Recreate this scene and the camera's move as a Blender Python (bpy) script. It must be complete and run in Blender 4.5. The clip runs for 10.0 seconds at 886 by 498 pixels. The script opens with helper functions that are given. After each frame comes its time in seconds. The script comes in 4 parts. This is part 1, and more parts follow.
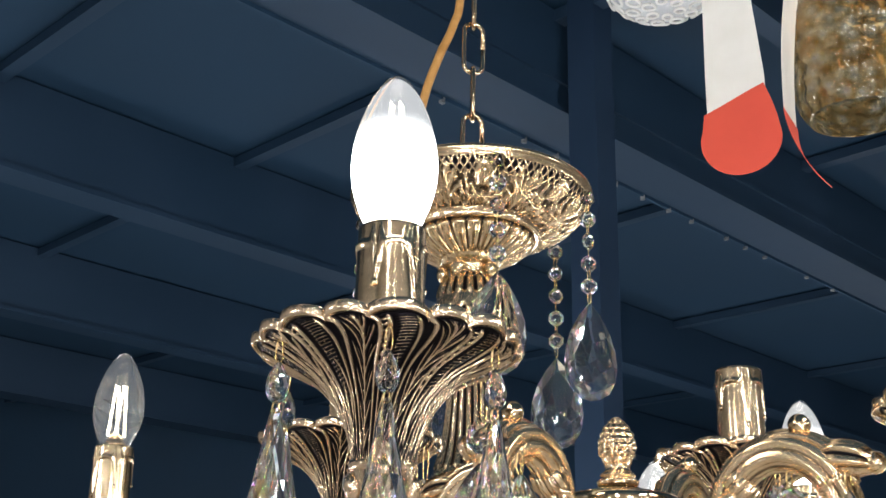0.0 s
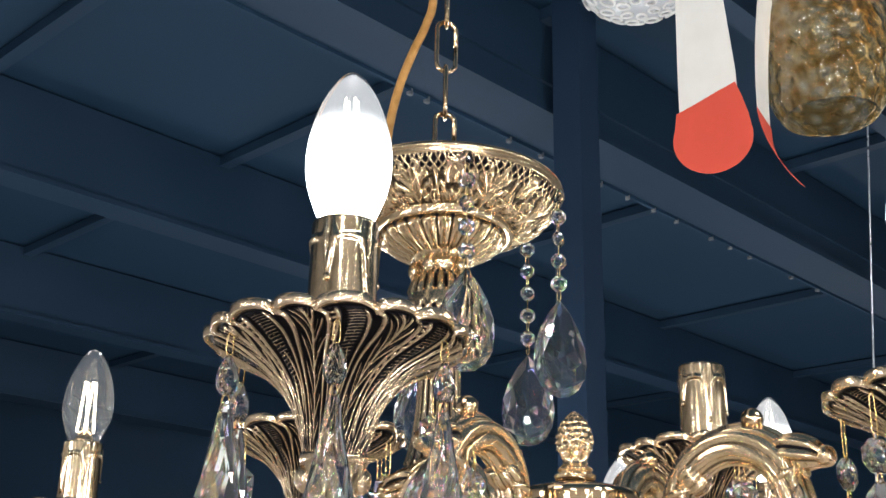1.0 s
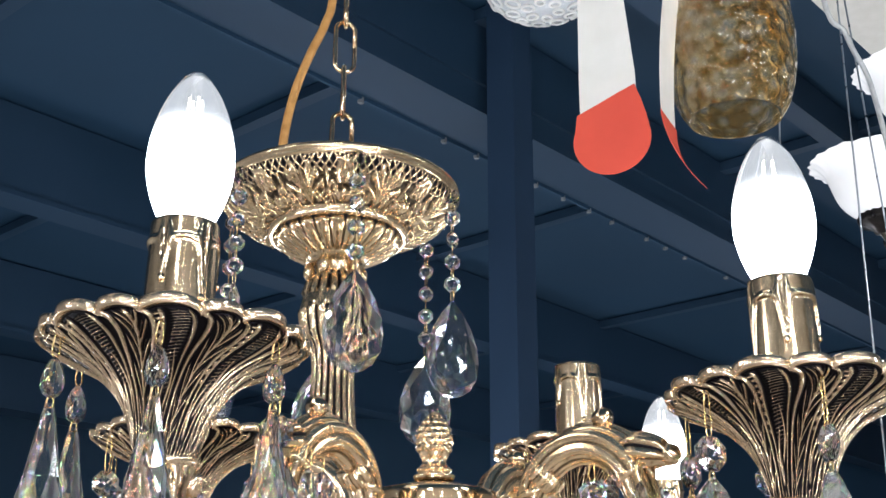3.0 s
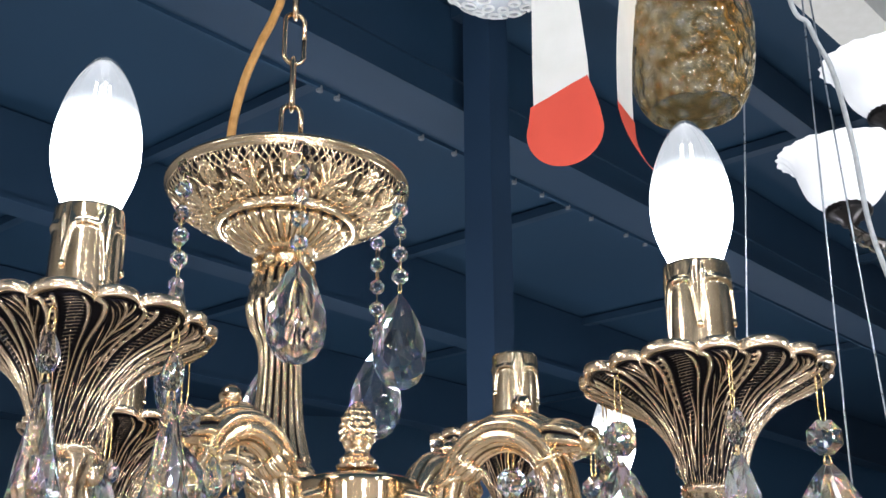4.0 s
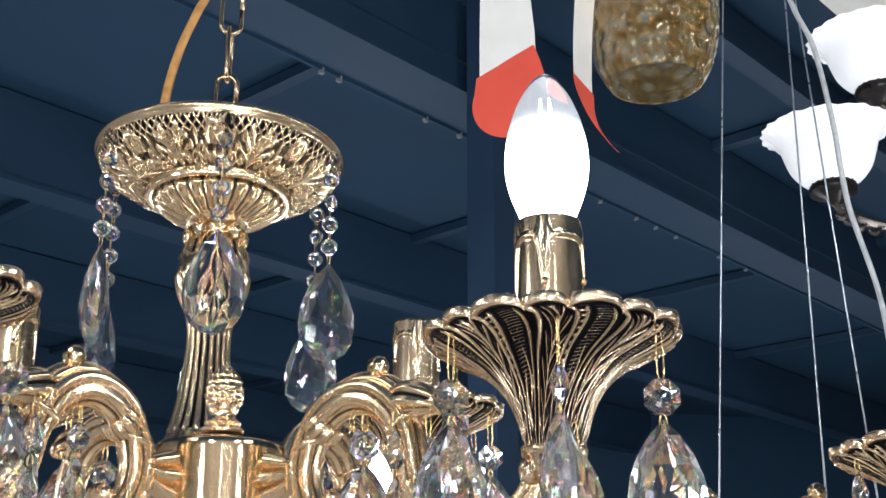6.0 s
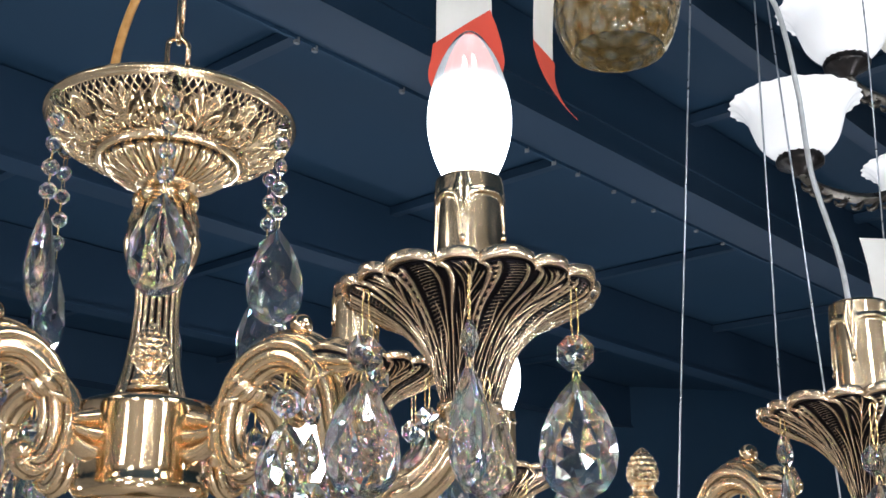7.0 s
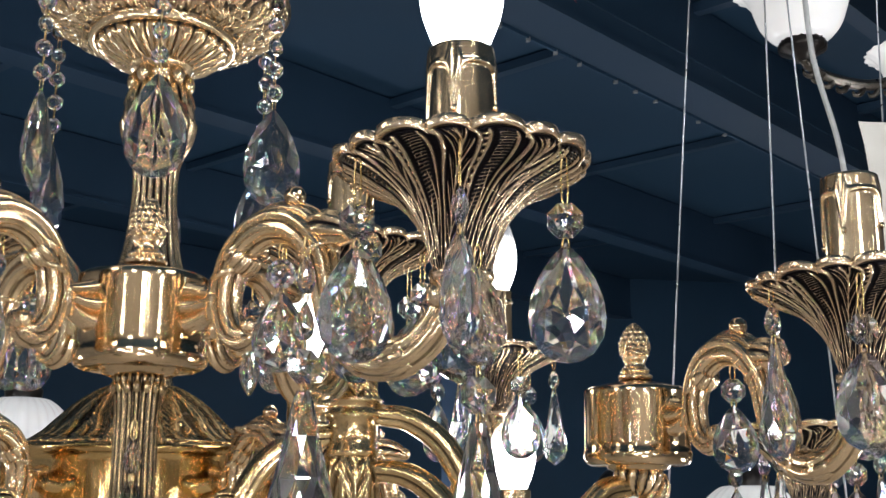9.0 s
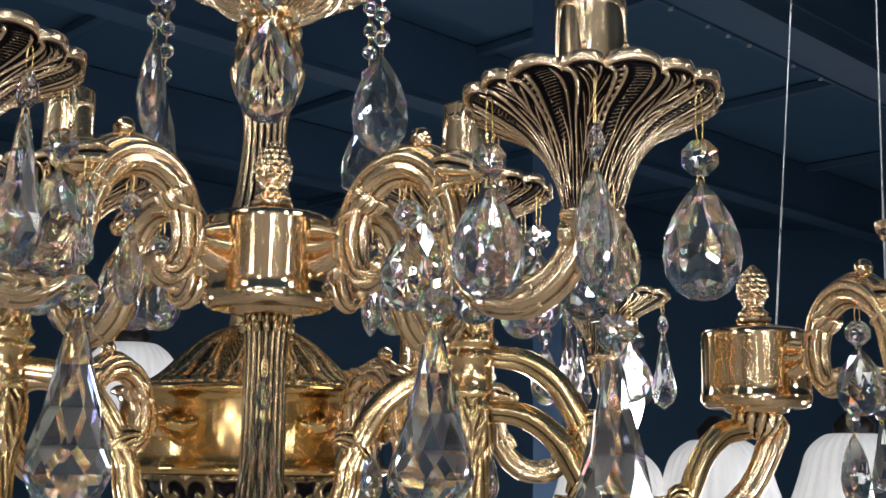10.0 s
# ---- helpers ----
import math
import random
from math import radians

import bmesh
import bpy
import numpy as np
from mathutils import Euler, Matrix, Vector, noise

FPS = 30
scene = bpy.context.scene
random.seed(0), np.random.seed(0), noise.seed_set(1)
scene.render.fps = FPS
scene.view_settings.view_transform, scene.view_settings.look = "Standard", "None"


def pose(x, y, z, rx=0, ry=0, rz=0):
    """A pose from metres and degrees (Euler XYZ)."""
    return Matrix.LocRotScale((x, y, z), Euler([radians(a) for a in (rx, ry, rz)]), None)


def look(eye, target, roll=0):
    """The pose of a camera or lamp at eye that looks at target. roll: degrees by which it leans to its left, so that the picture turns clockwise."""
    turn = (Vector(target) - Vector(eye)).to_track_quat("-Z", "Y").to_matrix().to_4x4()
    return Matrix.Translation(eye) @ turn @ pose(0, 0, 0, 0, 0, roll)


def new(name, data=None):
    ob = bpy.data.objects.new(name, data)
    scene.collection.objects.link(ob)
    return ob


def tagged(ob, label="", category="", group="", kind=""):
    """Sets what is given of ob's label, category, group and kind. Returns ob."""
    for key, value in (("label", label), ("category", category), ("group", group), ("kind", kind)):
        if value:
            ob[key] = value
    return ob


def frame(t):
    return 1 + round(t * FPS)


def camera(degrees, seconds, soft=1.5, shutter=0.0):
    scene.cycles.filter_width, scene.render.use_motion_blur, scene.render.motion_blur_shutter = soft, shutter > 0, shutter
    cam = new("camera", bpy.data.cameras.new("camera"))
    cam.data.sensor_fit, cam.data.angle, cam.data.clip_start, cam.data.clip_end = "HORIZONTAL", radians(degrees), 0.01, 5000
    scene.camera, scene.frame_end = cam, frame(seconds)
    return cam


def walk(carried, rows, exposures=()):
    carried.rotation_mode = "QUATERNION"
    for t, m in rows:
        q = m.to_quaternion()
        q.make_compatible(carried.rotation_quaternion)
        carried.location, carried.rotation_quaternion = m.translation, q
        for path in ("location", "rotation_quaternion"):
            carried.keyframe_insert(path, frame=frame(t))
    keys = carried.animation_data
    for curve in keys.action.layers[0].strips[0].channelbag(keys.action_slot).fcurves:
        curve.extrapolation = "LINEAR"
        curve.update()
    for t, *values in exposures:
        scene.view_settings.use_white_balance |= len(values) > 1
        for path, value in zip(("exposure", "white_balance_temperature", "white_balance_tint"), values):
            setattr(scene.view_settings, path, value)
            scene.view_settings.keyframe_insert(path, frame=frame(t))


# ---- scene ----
import functools

cam = camera(41.62, 10.0)
walk(cam, [
    (0.0, look((-0.164, -0.5444, 1.909), (-0.0321, 0.3878, 2.2461), 1.25)),
    (0.5, look((-0.1571, -0.5469, 1.9085), (-0.0209, 0.3847, 2.2456), 1.3)),
    (1.0, look((-0.1499, -0.5496, 1.906), (-0.009, 0.3812, 2.2433), 1.17)),
    (1.5, look((-0.1427, -0.5505, 1.906), (0.0068, 0.3787, 2.244), 1.15)),
    (2.0, look((-0.1333, -0.5526, 1.9064), (0.027, 0.3744, 2.2454), 0.95)),
    (2.5, look((-0.1206, -0.5568, 1.907), (0.0531, 0.3678, 2.246), 0.65)),
    (4.0, look((-0.0751, -0.557, 1.9032), (0.1194, 0.3641, 2.2403), -0.27)),
    (4.5, look((-0.0544, -0.5598, 1.9005), (0.1371, 0.3623, 2.2367), -0.5)),
    (5.0, look((-0.0348, -0.5541, 1.8995), (0.1492, 0.3705, 2.2329), -0.43)),
    (5.2, look((-0.0267, -0.5529, 1.8996), (0.1537, 0.3728, 2.2318), -0.33)),
    (6.3, look((0.0104, -0.5597, 1.8934), (0.1808, 0.3722, 2.2135), 0.31)),
    (6.5, look((0.0143, -0.5616, 1.8921), (0.1897, 0.3714, 2.2066), 0.21)),
    (7.0, look((0.0295, -0.557, 1.8899), (0.2155, 0.377, 2.1949), 0.26)),
    (7.5, look((0.0393, -0.5557, 1.8883), (0.24, 0.3794, 2.1806), 0.11)),
    (8.0, look((0.0432, -0.561, 1.8853), (0.2548, 0.3774, 2.1584), -0.0)),
    (8.5, look((0.0402, -0.5616, 1.8824), (0.2488, 0.3849, 2.1285), 0.05)),
    (9.0, look((0.0332, -0.5589, 1.8795), (0.2227, 0.3986, 2.097), 0.17)),
    (9.5, look((0.0253, -0.5559, 1.8766), (0.1829, 0.4126, 2.0694), 0.47)),
    (10.0, look((0.015, -0.5564, 1.8748), (0.1352, 0.4208, 2.0498), 0.77)),
], [(0.0, 0.2, 6300, 10), (2.5, 0.25, 5980, 10), (4.5, 0.37, 5850, 10), (5.2, 0.33, 5850, 10), (7.5, 0.14, 6020, 10), (9.0, -0.09, 6280, 10), (10.0, -0.26, 6260, 10)])

# -- world
world = bpy.data.worlds.new("world")
scene.world = world
world.use_nodes = True
world.node_tree.nodes["Background"].inputs[0].default_value = (0.02, 0.03, 0.05, 1)
world.node_tree.nodes["Background"].inputs[1].default_value = 0.3

AXIS = Vector((-0.0165, 0.337))      # central axis of the chandelier
LEAN = -2.6                           # its saucers sit a little askew
PI = math.pi


# ---- materials ----
def material(name):
    m = bpy.data.materials.new(name)
    m.use_nodes = True
    nt = m.node_tree
    return m, nt, nt.nodes["Principled BSDF"]


def node(nt, kind, **inputs):
    n = nt.nodes.new(kind)
    for k, v in inputs.items():
        n.inputs[k.replace("_", " ")].default_value = v
    return n


def ramp(nt, source, stops):
    r = nt.nodes.new("ShaderNodeValToRGB")
    while len(r.color_ramp.elements) < len(stops):
        r.color_ramp.elements.new(0.5)
    for e, (p, c) in zip(r.color_ramp.elements, stops):
        e.position, e.color = p, (*c, 1)
    nt.links.new(source, r.inputs[0])
    return r.outputs[0]


def bumped(nt, b, height, strength, distance):
    n = node(nt, "ShaderNodeBump", Strength=strength, Distance=distance)
    nt.links.new(height, n.inputs["Height"])
    nt.links.new(n.outputs[0], b.inputs["Normal"])


def surface(name, c1, c2, rough=0.5, metal=0.0, scale=40.0, bump=0.0, bump_scale=200.0, rough_var=0.1):
    m, nt, b = material(name)
    tc = nt.nodes.new("ShaderNodeTexCoord")
    n1 = node(nt, "ShaderNodeTexNoise", Scale=scale, Detail=4.0)
    n2 = node(nt, "ShaderNodeTexNoise", Scale=bump_scale, Detail=3.0)
    for n in (n1, n2):
        nt.links.new(tc.outputs["Object"], n.inputs["Vector"])
    nt.links.new(ramp(nt, n1.outputs[0], [(0.3, c1), (0.7, c2)]), b.inputs["Base Color"])
    b.inputs["Metallic"].default_value = metal
    mp = node(nt, "ShaderNodeMapRange")
    mp.inputs["To Min"].default_value, mp.inputs["To Max"].default_value = max(rough - rough_var, 0.02), rough + rough_var
    nt.links.new(n1.outputs[0], mp.inputs[0])
    nt.links.new(mp.outputs[0], b.inputs["Roughness"])
    if bump:
        bumped(nt, b, n2.outputs[0], bump, 0.001)
    return m


GOLD = surface("polished_gold", (0.64, 0.46, 0.275), (0.81, 0.60, 0.38), 0.16, 1.0, 60, 0.12, 320, 0.06)


def turned_gold(name, c1, c2, rough, drawn):
    """Gold spun on a lathe: fine rings draw its highlights out along the axis."""
    m = surface(name, c1, c2, rough, 1.0, 40, 0.0, 200, 0.05)
    nt = m.node_tree
    b = nt.nodes["Principled BSDF"]
    t = nt.nodes.new("ShaderNodeTangent")
    t.direction_type, t.axis = "RADIAL", "Z"
    nt.links.new(t.outputs[0], b.inputs["Tangent"])
    b.inputs["Anisotropic"].default_value = drawn
    b.inputs["Anisotropic Rotation"].default_value = 0.25
    tc = nt.nodes.new("ShaderNodeTexCoord")
    mp = nt.nodes.new("ShaderNodeMapping")
    mp.inputs["Scale"].default_value = (160.0, 160.0, 2.0)
    nt.links.new(tc.outputs["Object"], mp.inputs["Vector"])
    streak = node(nt, "ShaderNodeTexNoise", Scale=1.0, Detail=4.0)
    nt.links.new(mp.outputs[0], streak.inputs["Vector"])
    bumped(nt, b, streak.outputs[0], 0.22, 0.0012)
    return m


TURNED = turned_gold("turned_gold", (0.66, 0.475, 0.275), (0.82, 0.612, 0.385), 0.13, 0.8)
TURNED_BRASS = turned_gold("turned_brass", (0.54, 0.35, 0.14), (0.74, 0.51, 0.23), 0.20, 0.8)
SLEEVE_GOLD = surface("sleeve_gold", (0.66, 0.50, 0.31), (0.80, 0.62, 0.40), 0.17, 1.0, 90, 0.10, 240, 0.06)
WIRE = surface("brass_wire", (0.75, 0.52, 0.2), (0.85, 0.6, 0.28), 0.25, 1.0, 200)
BLACK = surface("black_iron", (0.012, 0.010, 0.010), (0.03, 0.024, 0.02), 0.32, 0.6, 60, 0.2, 200)
PEWTER = surface("blackened_pewter", (0.035, 0.030, 0.026), (0.16, 0.14, 0.115), 0.30, 0.85, 90, 0.3, 240)
NAVY = surface("navy_ceiling_paint", (0.0065, 0.034, 0.072), (0.0095, 0.043, 0.089), 0.75, 0.0, 1.5, 0.1, 30)
BEAM = surface("navy_beam_paint", (0.0105, 0.034, 0.068), (0.0155, 0.042, 0.082), 0.6, 0.0, 2.0, 0.1, 25)
WALL = surface("unseen_grey_wall", (0.13, 0.12, 0.105), (0.17, 0.16, 0.14), 0.8, 0.0, 1.0, 0.1, 30)
POST_PAINT = surface("dark_post_paint", (0.009, 0.030, 0.066), (0.013, 0.038, 0.082), 0.7, 0.0, 3.0, 0.1, 30)
SIDE_WALL = surface("grey_side_wall", (0.20, 0.20, 0.20), (0.28, 0.27, 0.26), 0.8, 0.0, 1.0, 0.1, 30)
FLOOR = surface("beige_floor_tile", (0.34, 0.30, 0.25), (0.42, 0.38, 0.33), 0.35, 0.0, 3.0)
PAPER = surface("white_card", (0.70, 0.66, 0.58), (0.76, 0.72, 0.65), 0.7, 0.0, 30, 0.05, 300)
RED = surface("red_card", (0.60, 0.060, 0.030), (0.66, 0.075, 0.038), 0.65, 0.0, 20, 0.05, 300)
ORANGE = surface("orange_card", (0.85, 0.23, 0.01), (0.9, 0.27, 0.015), 0.65, 0.0, 20)
CORD = surface("amber_cord", (0.42, 0.20, 0.05), (0.6, 0.32, 0.10), 0.35, 0.1, 120)
CABLE = surface("pale_cable", (0.45, 0.45, 0.44), (0.6, 0.6, 0.58), 0.4, 0.0, 100)
CLIP = surface("dull_grey_clip", (0.13, 0.14, 0.15), (0.22, 0.23, 0.24), 0.6, 0.0, 100)
STEEL = surface("steel_wire", (0.36, 0.38, 0.40), (0.48, 0.50, 0.52), 0.3, 0.8, 100)


def antique(name, mid, high, rough):
    """Cast gold with black patina left in the hollows of the relief."""
    m, nt, b = material(name)
    at = nt.nodes.new("ShaderNodeAttribute")
    at.attribute_name = "relief"
    tc = nt.nodes.new("ShaderNodeTexCoord")
    n = node(nt, "ShaderNodeTexNoise", Scale=260.0, Detail=4.0)
    nt.links.new(tc.outputs["Object"], n.inputs["Vector"])
    add = nt.nodes.new("ShaderNodeMath")
    add.operation = "MULTIPLY_ADD"
    nt.links.new(n.outputs[0], add.inputs[0])
    add.inputs[1].default_value = 0.22
    nt.links.new(at.outputs["Fac"], add.inputs[2])
    nt.links.new(ramp(nt, add.outputs[0], [(0.40, (0.012, 0.010, 0.012)), (0.64, mid), (1.0, high)]), b.inputs["Base Color"])
    nt.links.new(ramp(nt, add.outputs[0], [(0.3, (0.40,) * 3), (0.55, (rough,) * 3)]), b.inputs["Roughness"])
    b.inputs["Metallic"].default_value = 0.95
    grain = node(nt, "ShaderNodeTexNoise", Scale=620.0, Detail=3.0, Distortion=1.2)
    nt.links.new(tc.outputs["Object"], grain.inputs["Vector"])
    both = nt.nodes.new("ShaderNodeMath")
    both.operation = "MULTIPLY_ADD"
    nt.links.new(grain.outputs[0], both.inputs[0])
    both.inputs[1].default_value = 0.45
    nt.links.new(n.outputs[0], both.inputs[2])
    bumped(nt, b, both.outputs[0], 0.16, 0.0008)
    return m


ANTIQUE = antique("antique_gold", (0.45, 0.335, 0.22), (0.70, 0.535, 0.355), 0.23)
CROWN = antique("crown_gold", (0.40, 0.295, 0.17), (0.68, 0.51, 0.315), 0.21)
CAST = antique("cast_gold", (0.58, 0.415, 0.235), (0.82, 0.606, 0.375), 0.21)
BRONZE = antique("dark_bronze", (0.17, 0.12, 0.065), (0.38, 0.275, 0.15), 0.22)
CAST_BRASS = antique("cast_brass", (0.48, 0.325, 0.155), (0.74, 0.53, 0.275), 0.19)


def bulb_glass(name, clear, ior):
    """Clear glass with a thin film that catches the light within."""
    m, nt, b = material(name)
    b.inputs["Transmission Weight"].default_value = clear
    b.inputs["Roughness"].default_value = 0.0
    b.inputs["IOR"].default_value = ior
    b.inputs["Base Color"].default_value = (0.97, 0.98, 1.0, 1)
    b.inputs["Coat Weight"].default_value = 0.6
    b.inputs["Coat Roughness"].default_value = 0.02
    return m


def cut_crystal():
    """Leaded glass that bends blue a little more than red."""
    m, nt, b = material("cut_crystal")
    nt.nodes.remove(b)
    made_of = []
    for colour, ior in (((0.80, 1.40, 0.80), 1.53), ((1.40, 0.80, 0.80), 1.512), ((0.80, 0.80, 1.40), 1.548)):
        g = nt.nodes.new("ShaderNodeBsdfGlass")
        g.inputs["Color"].default_value = (*colour, 1)
        g.inputs["Roughness"].default_value = 0.0
        g.inputs["IOR"].default_value = ior
        made_of.append(g.outputs[0])
    last = made_of[0]
    for other, share in ((made_of[1], 0.5), (made_of[2], 0.3333)):
        s = nt.nodes.new("ShaderNodeMixShader")
        s.inputs[0].default_value = share
        nt.links.new(last, s.inputs[1])
        nt.links.new(other, s.inputs[2])
        last = s.outputs[0]
    for kind, share in (("ShaderNodeBsdfTranslucent", 0.010), ("ShaderNodeBsdfDiffuse", 0.006)):    # white haze put into the glass to lift its brightness
        haze_ = nt.nodes.new(kind)
        haze_.inputs["Color"].default_value = (0.86, 0.87, 0.86, 1)
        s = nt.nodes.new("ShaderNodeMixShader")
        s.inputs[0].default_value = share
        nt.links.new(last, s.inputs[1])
        nt.links.new(haze_.outputs[0], s.inputs[2])
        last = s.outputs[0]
    nt.links.new(last, nt.nodes["Material Output"].inputs["Surface"])
    return m


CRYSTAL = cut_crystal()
ENVELOPE = bulb_glass("lit_bulb_glass", 0.992, 1.03)
DIM_ENVELOPE = bulb_glass("dim_bulb_glass", 0.95, 1.16)


def amber():
    m, nt, b = material("amber_glass")
    tc = nt.nodes.new("ShaderNodeTexCoord")
    n = node(nt, "ShaderNodeTexVoronoi", Scale=62.0)
    big = node(nt, "ShaderNodeTexNoise", Scale=16.0, Detail=2.0)
    nt.links.new(tc.outputs["Object"], n.inputs["Vector"])
    nt.links.new(tc.outputs["Object"], big.inputs["Vector"])
    mixed = nt.nodes.new("ShaderNodeMath")
    mixed.operation = "MULTIPLY_ADD"
    nt.links.new(big.outputs[0], mixed.inputs[0])
    mixed.inputs[1].default_value = 0.7
    nt.links.new(n.outputs["Distance"], mixed.inputs[2])
    nt.links.new(ramp(nt, mixed.outputs[0], [(0.50, (0.98, 0.95, 0.87)), (0.78, (0.96, 0.82, 0.52)), (1.0, (0.74, 0.49, 0.18))]), b.inputs["Base Color"])
    bumped(nt, b, n.outputs["Distance"], 0.6, 0.003)
    b.inputs["Transmission Weight"].default_value = 0.97
    b.inputs["Roughness"].default_value = 0.03
    b.inputs["IOR"].default_value = 1.25
    b.inputs["Coat Weight"].default_value = 0.8
    b.inputs["Coat Roughness"].default_value = 0.03
    return m


AMBER = amber()


def glow(name, colour, strength):
    m, nt, b = material(name)
    b.inputs["Base Color"].default_value = (0.8, 0.8, 0.8, 1)
    b.inputs["Emission Color"].default_value = (*colour, 1)
    b.inputs["Emission Strength"].default_value = strength
    return m


def lit_core():
    """The blaze inside a lit bulb: solid below, thinning out towards the clear tip."""
    m, nt, b = material("lit_led_core")
    nt.nodes.remove(b)
    tc = nt.nodes.new("ShaderNodeTexCoord")
    sep = nt.nodes.new("ShaderNodeSeparateXYZ")
    nt.links.new(tc.outputs["Object"], sep.inputs[0])
    fade = node(nt, "ShaderNodeMapRange")
    fade.interpolation_type = "SMOOTHSTEP"
    for k, v in (("From Min", 0.0240), ("From Max", 0.0510), ("To Min", 1.0), ("To Max", 0.21)):
        fade.inputs[k].default_value = v
    nt.links.new(sep.outputs["Z"], fade.inputs[0])
    e = nt.nodes.new("ShaderNodeEmission")
    e.inputs["Color"].default_value = (1.0, 0.988, 0.95, 1)
    e.inputs["Strength"].default_value = 26.0
    clear = nt.nodes.new("ShaderNodeBsdfTransparent")
    s = nt.nodes.new("ShaderNodeMixShader")
    cube = nt.nodes.new("ShaderNodeMath")
    cube.operation = "POWER"
    cube.inputs[1].default_value = 3.0
    nt.links.new(fade.outputs[0], cube.inputs[0])
    nt.links.new(cube.outputs[0], s.inputs[0])
    nt.links.new(clear.outputs[0], s.inputs[1])
    nt.links.new(e.outputs[0], s.inputs[2])
    nt.links.new(s.outputs[0], nt.nodes["Material Output"].inputs["Surface"])
    return m


LIT = lit_core()
FILAMENT = glow("led_filament", (1.0, 0.85, 0.6), 9.0)
GLOBE = glow("unseen_lit_globe", (0.97, 0.98, 1.0), 52.0)


def opal():
    m, nt, b = material("lit_opal_glass")
    tc = nt.nodes.new("ShaderNodeTexCoord")
    n = node(nt, "ShaderNodeTexNoise", Scale=14.0, Detail=5.0)
    nt.links.new(tc.outputs["Object"], n.inputs["Vector"])
    b.inputs["Base Color"].default_value = (0.75, 0.73, 0.70, 1)
    nt.links.new(ramp(nt, n.outputs[0], [(0.35, (0.72, 0.70, 0.69)), (0.7, (1.0, 0.98, 0.97))]), b.inputs["Emission Color"])
    b.inputs["Emission Strength"].default_value = 0.38
    b.inputs["Roughness"].default_value = 0.25
    return m


OPAL = opal()


# ---- mesh helpers ----
def mesh_of(name, verts, faces, mat, smooth=True, relief=None):
    me = bpy.data.meshes.new(name)
    me.from_pydata([tuple(map(float, v)) for v in verts], [], faces)
    me.materials.append(mat)
    me.polygons.foreach_set("use_smooth", [smooth] * len(me.polygons))
    if relief is not None:
        a = me.attributes.new("relief", "FLOAT", "POINT")
        a.data.foreach_set("value", np.asarray(relief, dtype=np.float32))
    me.update()
    return me


def part(name, me, parent, m=None, label=""):
    ob = new(name, me)
    if parent is not None:
        ob.parent = parent
    if m is not None:
        ob.matrix_basis = m
    return tagged(ob, label)


def thing(name, label, category, place=(0, 0, 0), group="", kind=""):
    ob = new(name)
    ob.empty_display_size = 0.02
    ob.location = place
    return tagged(ob, label, category, group, kind)


def join(*pieces):
    """Lists of vertices and faces laid into one."""
    verts, faces, rel = [], [], []
    for p in pieces:
        v, f = p[0], p[1]
        base = len(verts)
        verts += [tuple(q) for q in v]
        faces += [tuple(i + base for i in q) for q in f]
        rel += list(p[2]) if len(p) > 2 else [1.0] * len(v)
    return verts, faces, rel


def grid_faces(nu, nv, closed=True):
    faces = []
    for i in range(nu - 1):
        for j in range(nv if closed else nv - 1):
            k = (j + 1) % nv
            faces.append((i * nv + j, i * nv + k, (i + 1) * nv + k, (i + 1) * nv + j))
    return faces


def smooth_line(points, n):
    """A smooth line through the points."""
    p = np.array(points, float)
    q = np.vstack([2 * p[0] - p[1], p, 2 * p[-1] - p[-2]])
    out = []
    for t in np.linspace(0, len(p) - 1 - 1e-9, n):
        i, u = int(t), t - int(t)
        a, b, c, d = q[i], q[i + 1], q[i + 2], q[i + 3]
        out.append(0.5 * (2 * b + (c - a) * u + (2 * a - 5 * b + 4 * c - d) * u * u + (3 * b - a - 3 * c + d) * u ** 3))
    return np.array(out)


def lathe(profile, n=48, shape=None, at=(0, 0, 0), curve=0):
    """A turned body. shape(i, angle, r, z) may change r and z and give the relief."""
    prof = smooth_line(profile, curve) if curve else np.array(profile, float)
    verts, rel = [], []
    for i, (r, z) in enumerate(prof):
        for j in range(n):
            a = 2 * PI * j / n
            rr, zz, h = shape(i / (len(prof) - 1), a, r, z) if shape else (r, z, 1.0)
            verts.append((at[0] + rr * math.cos(a), at[1] + rr * math.sin(a), at[2] + zz))
            rel.append(h)
    return verts, grid_faces(len(prof), n), rel


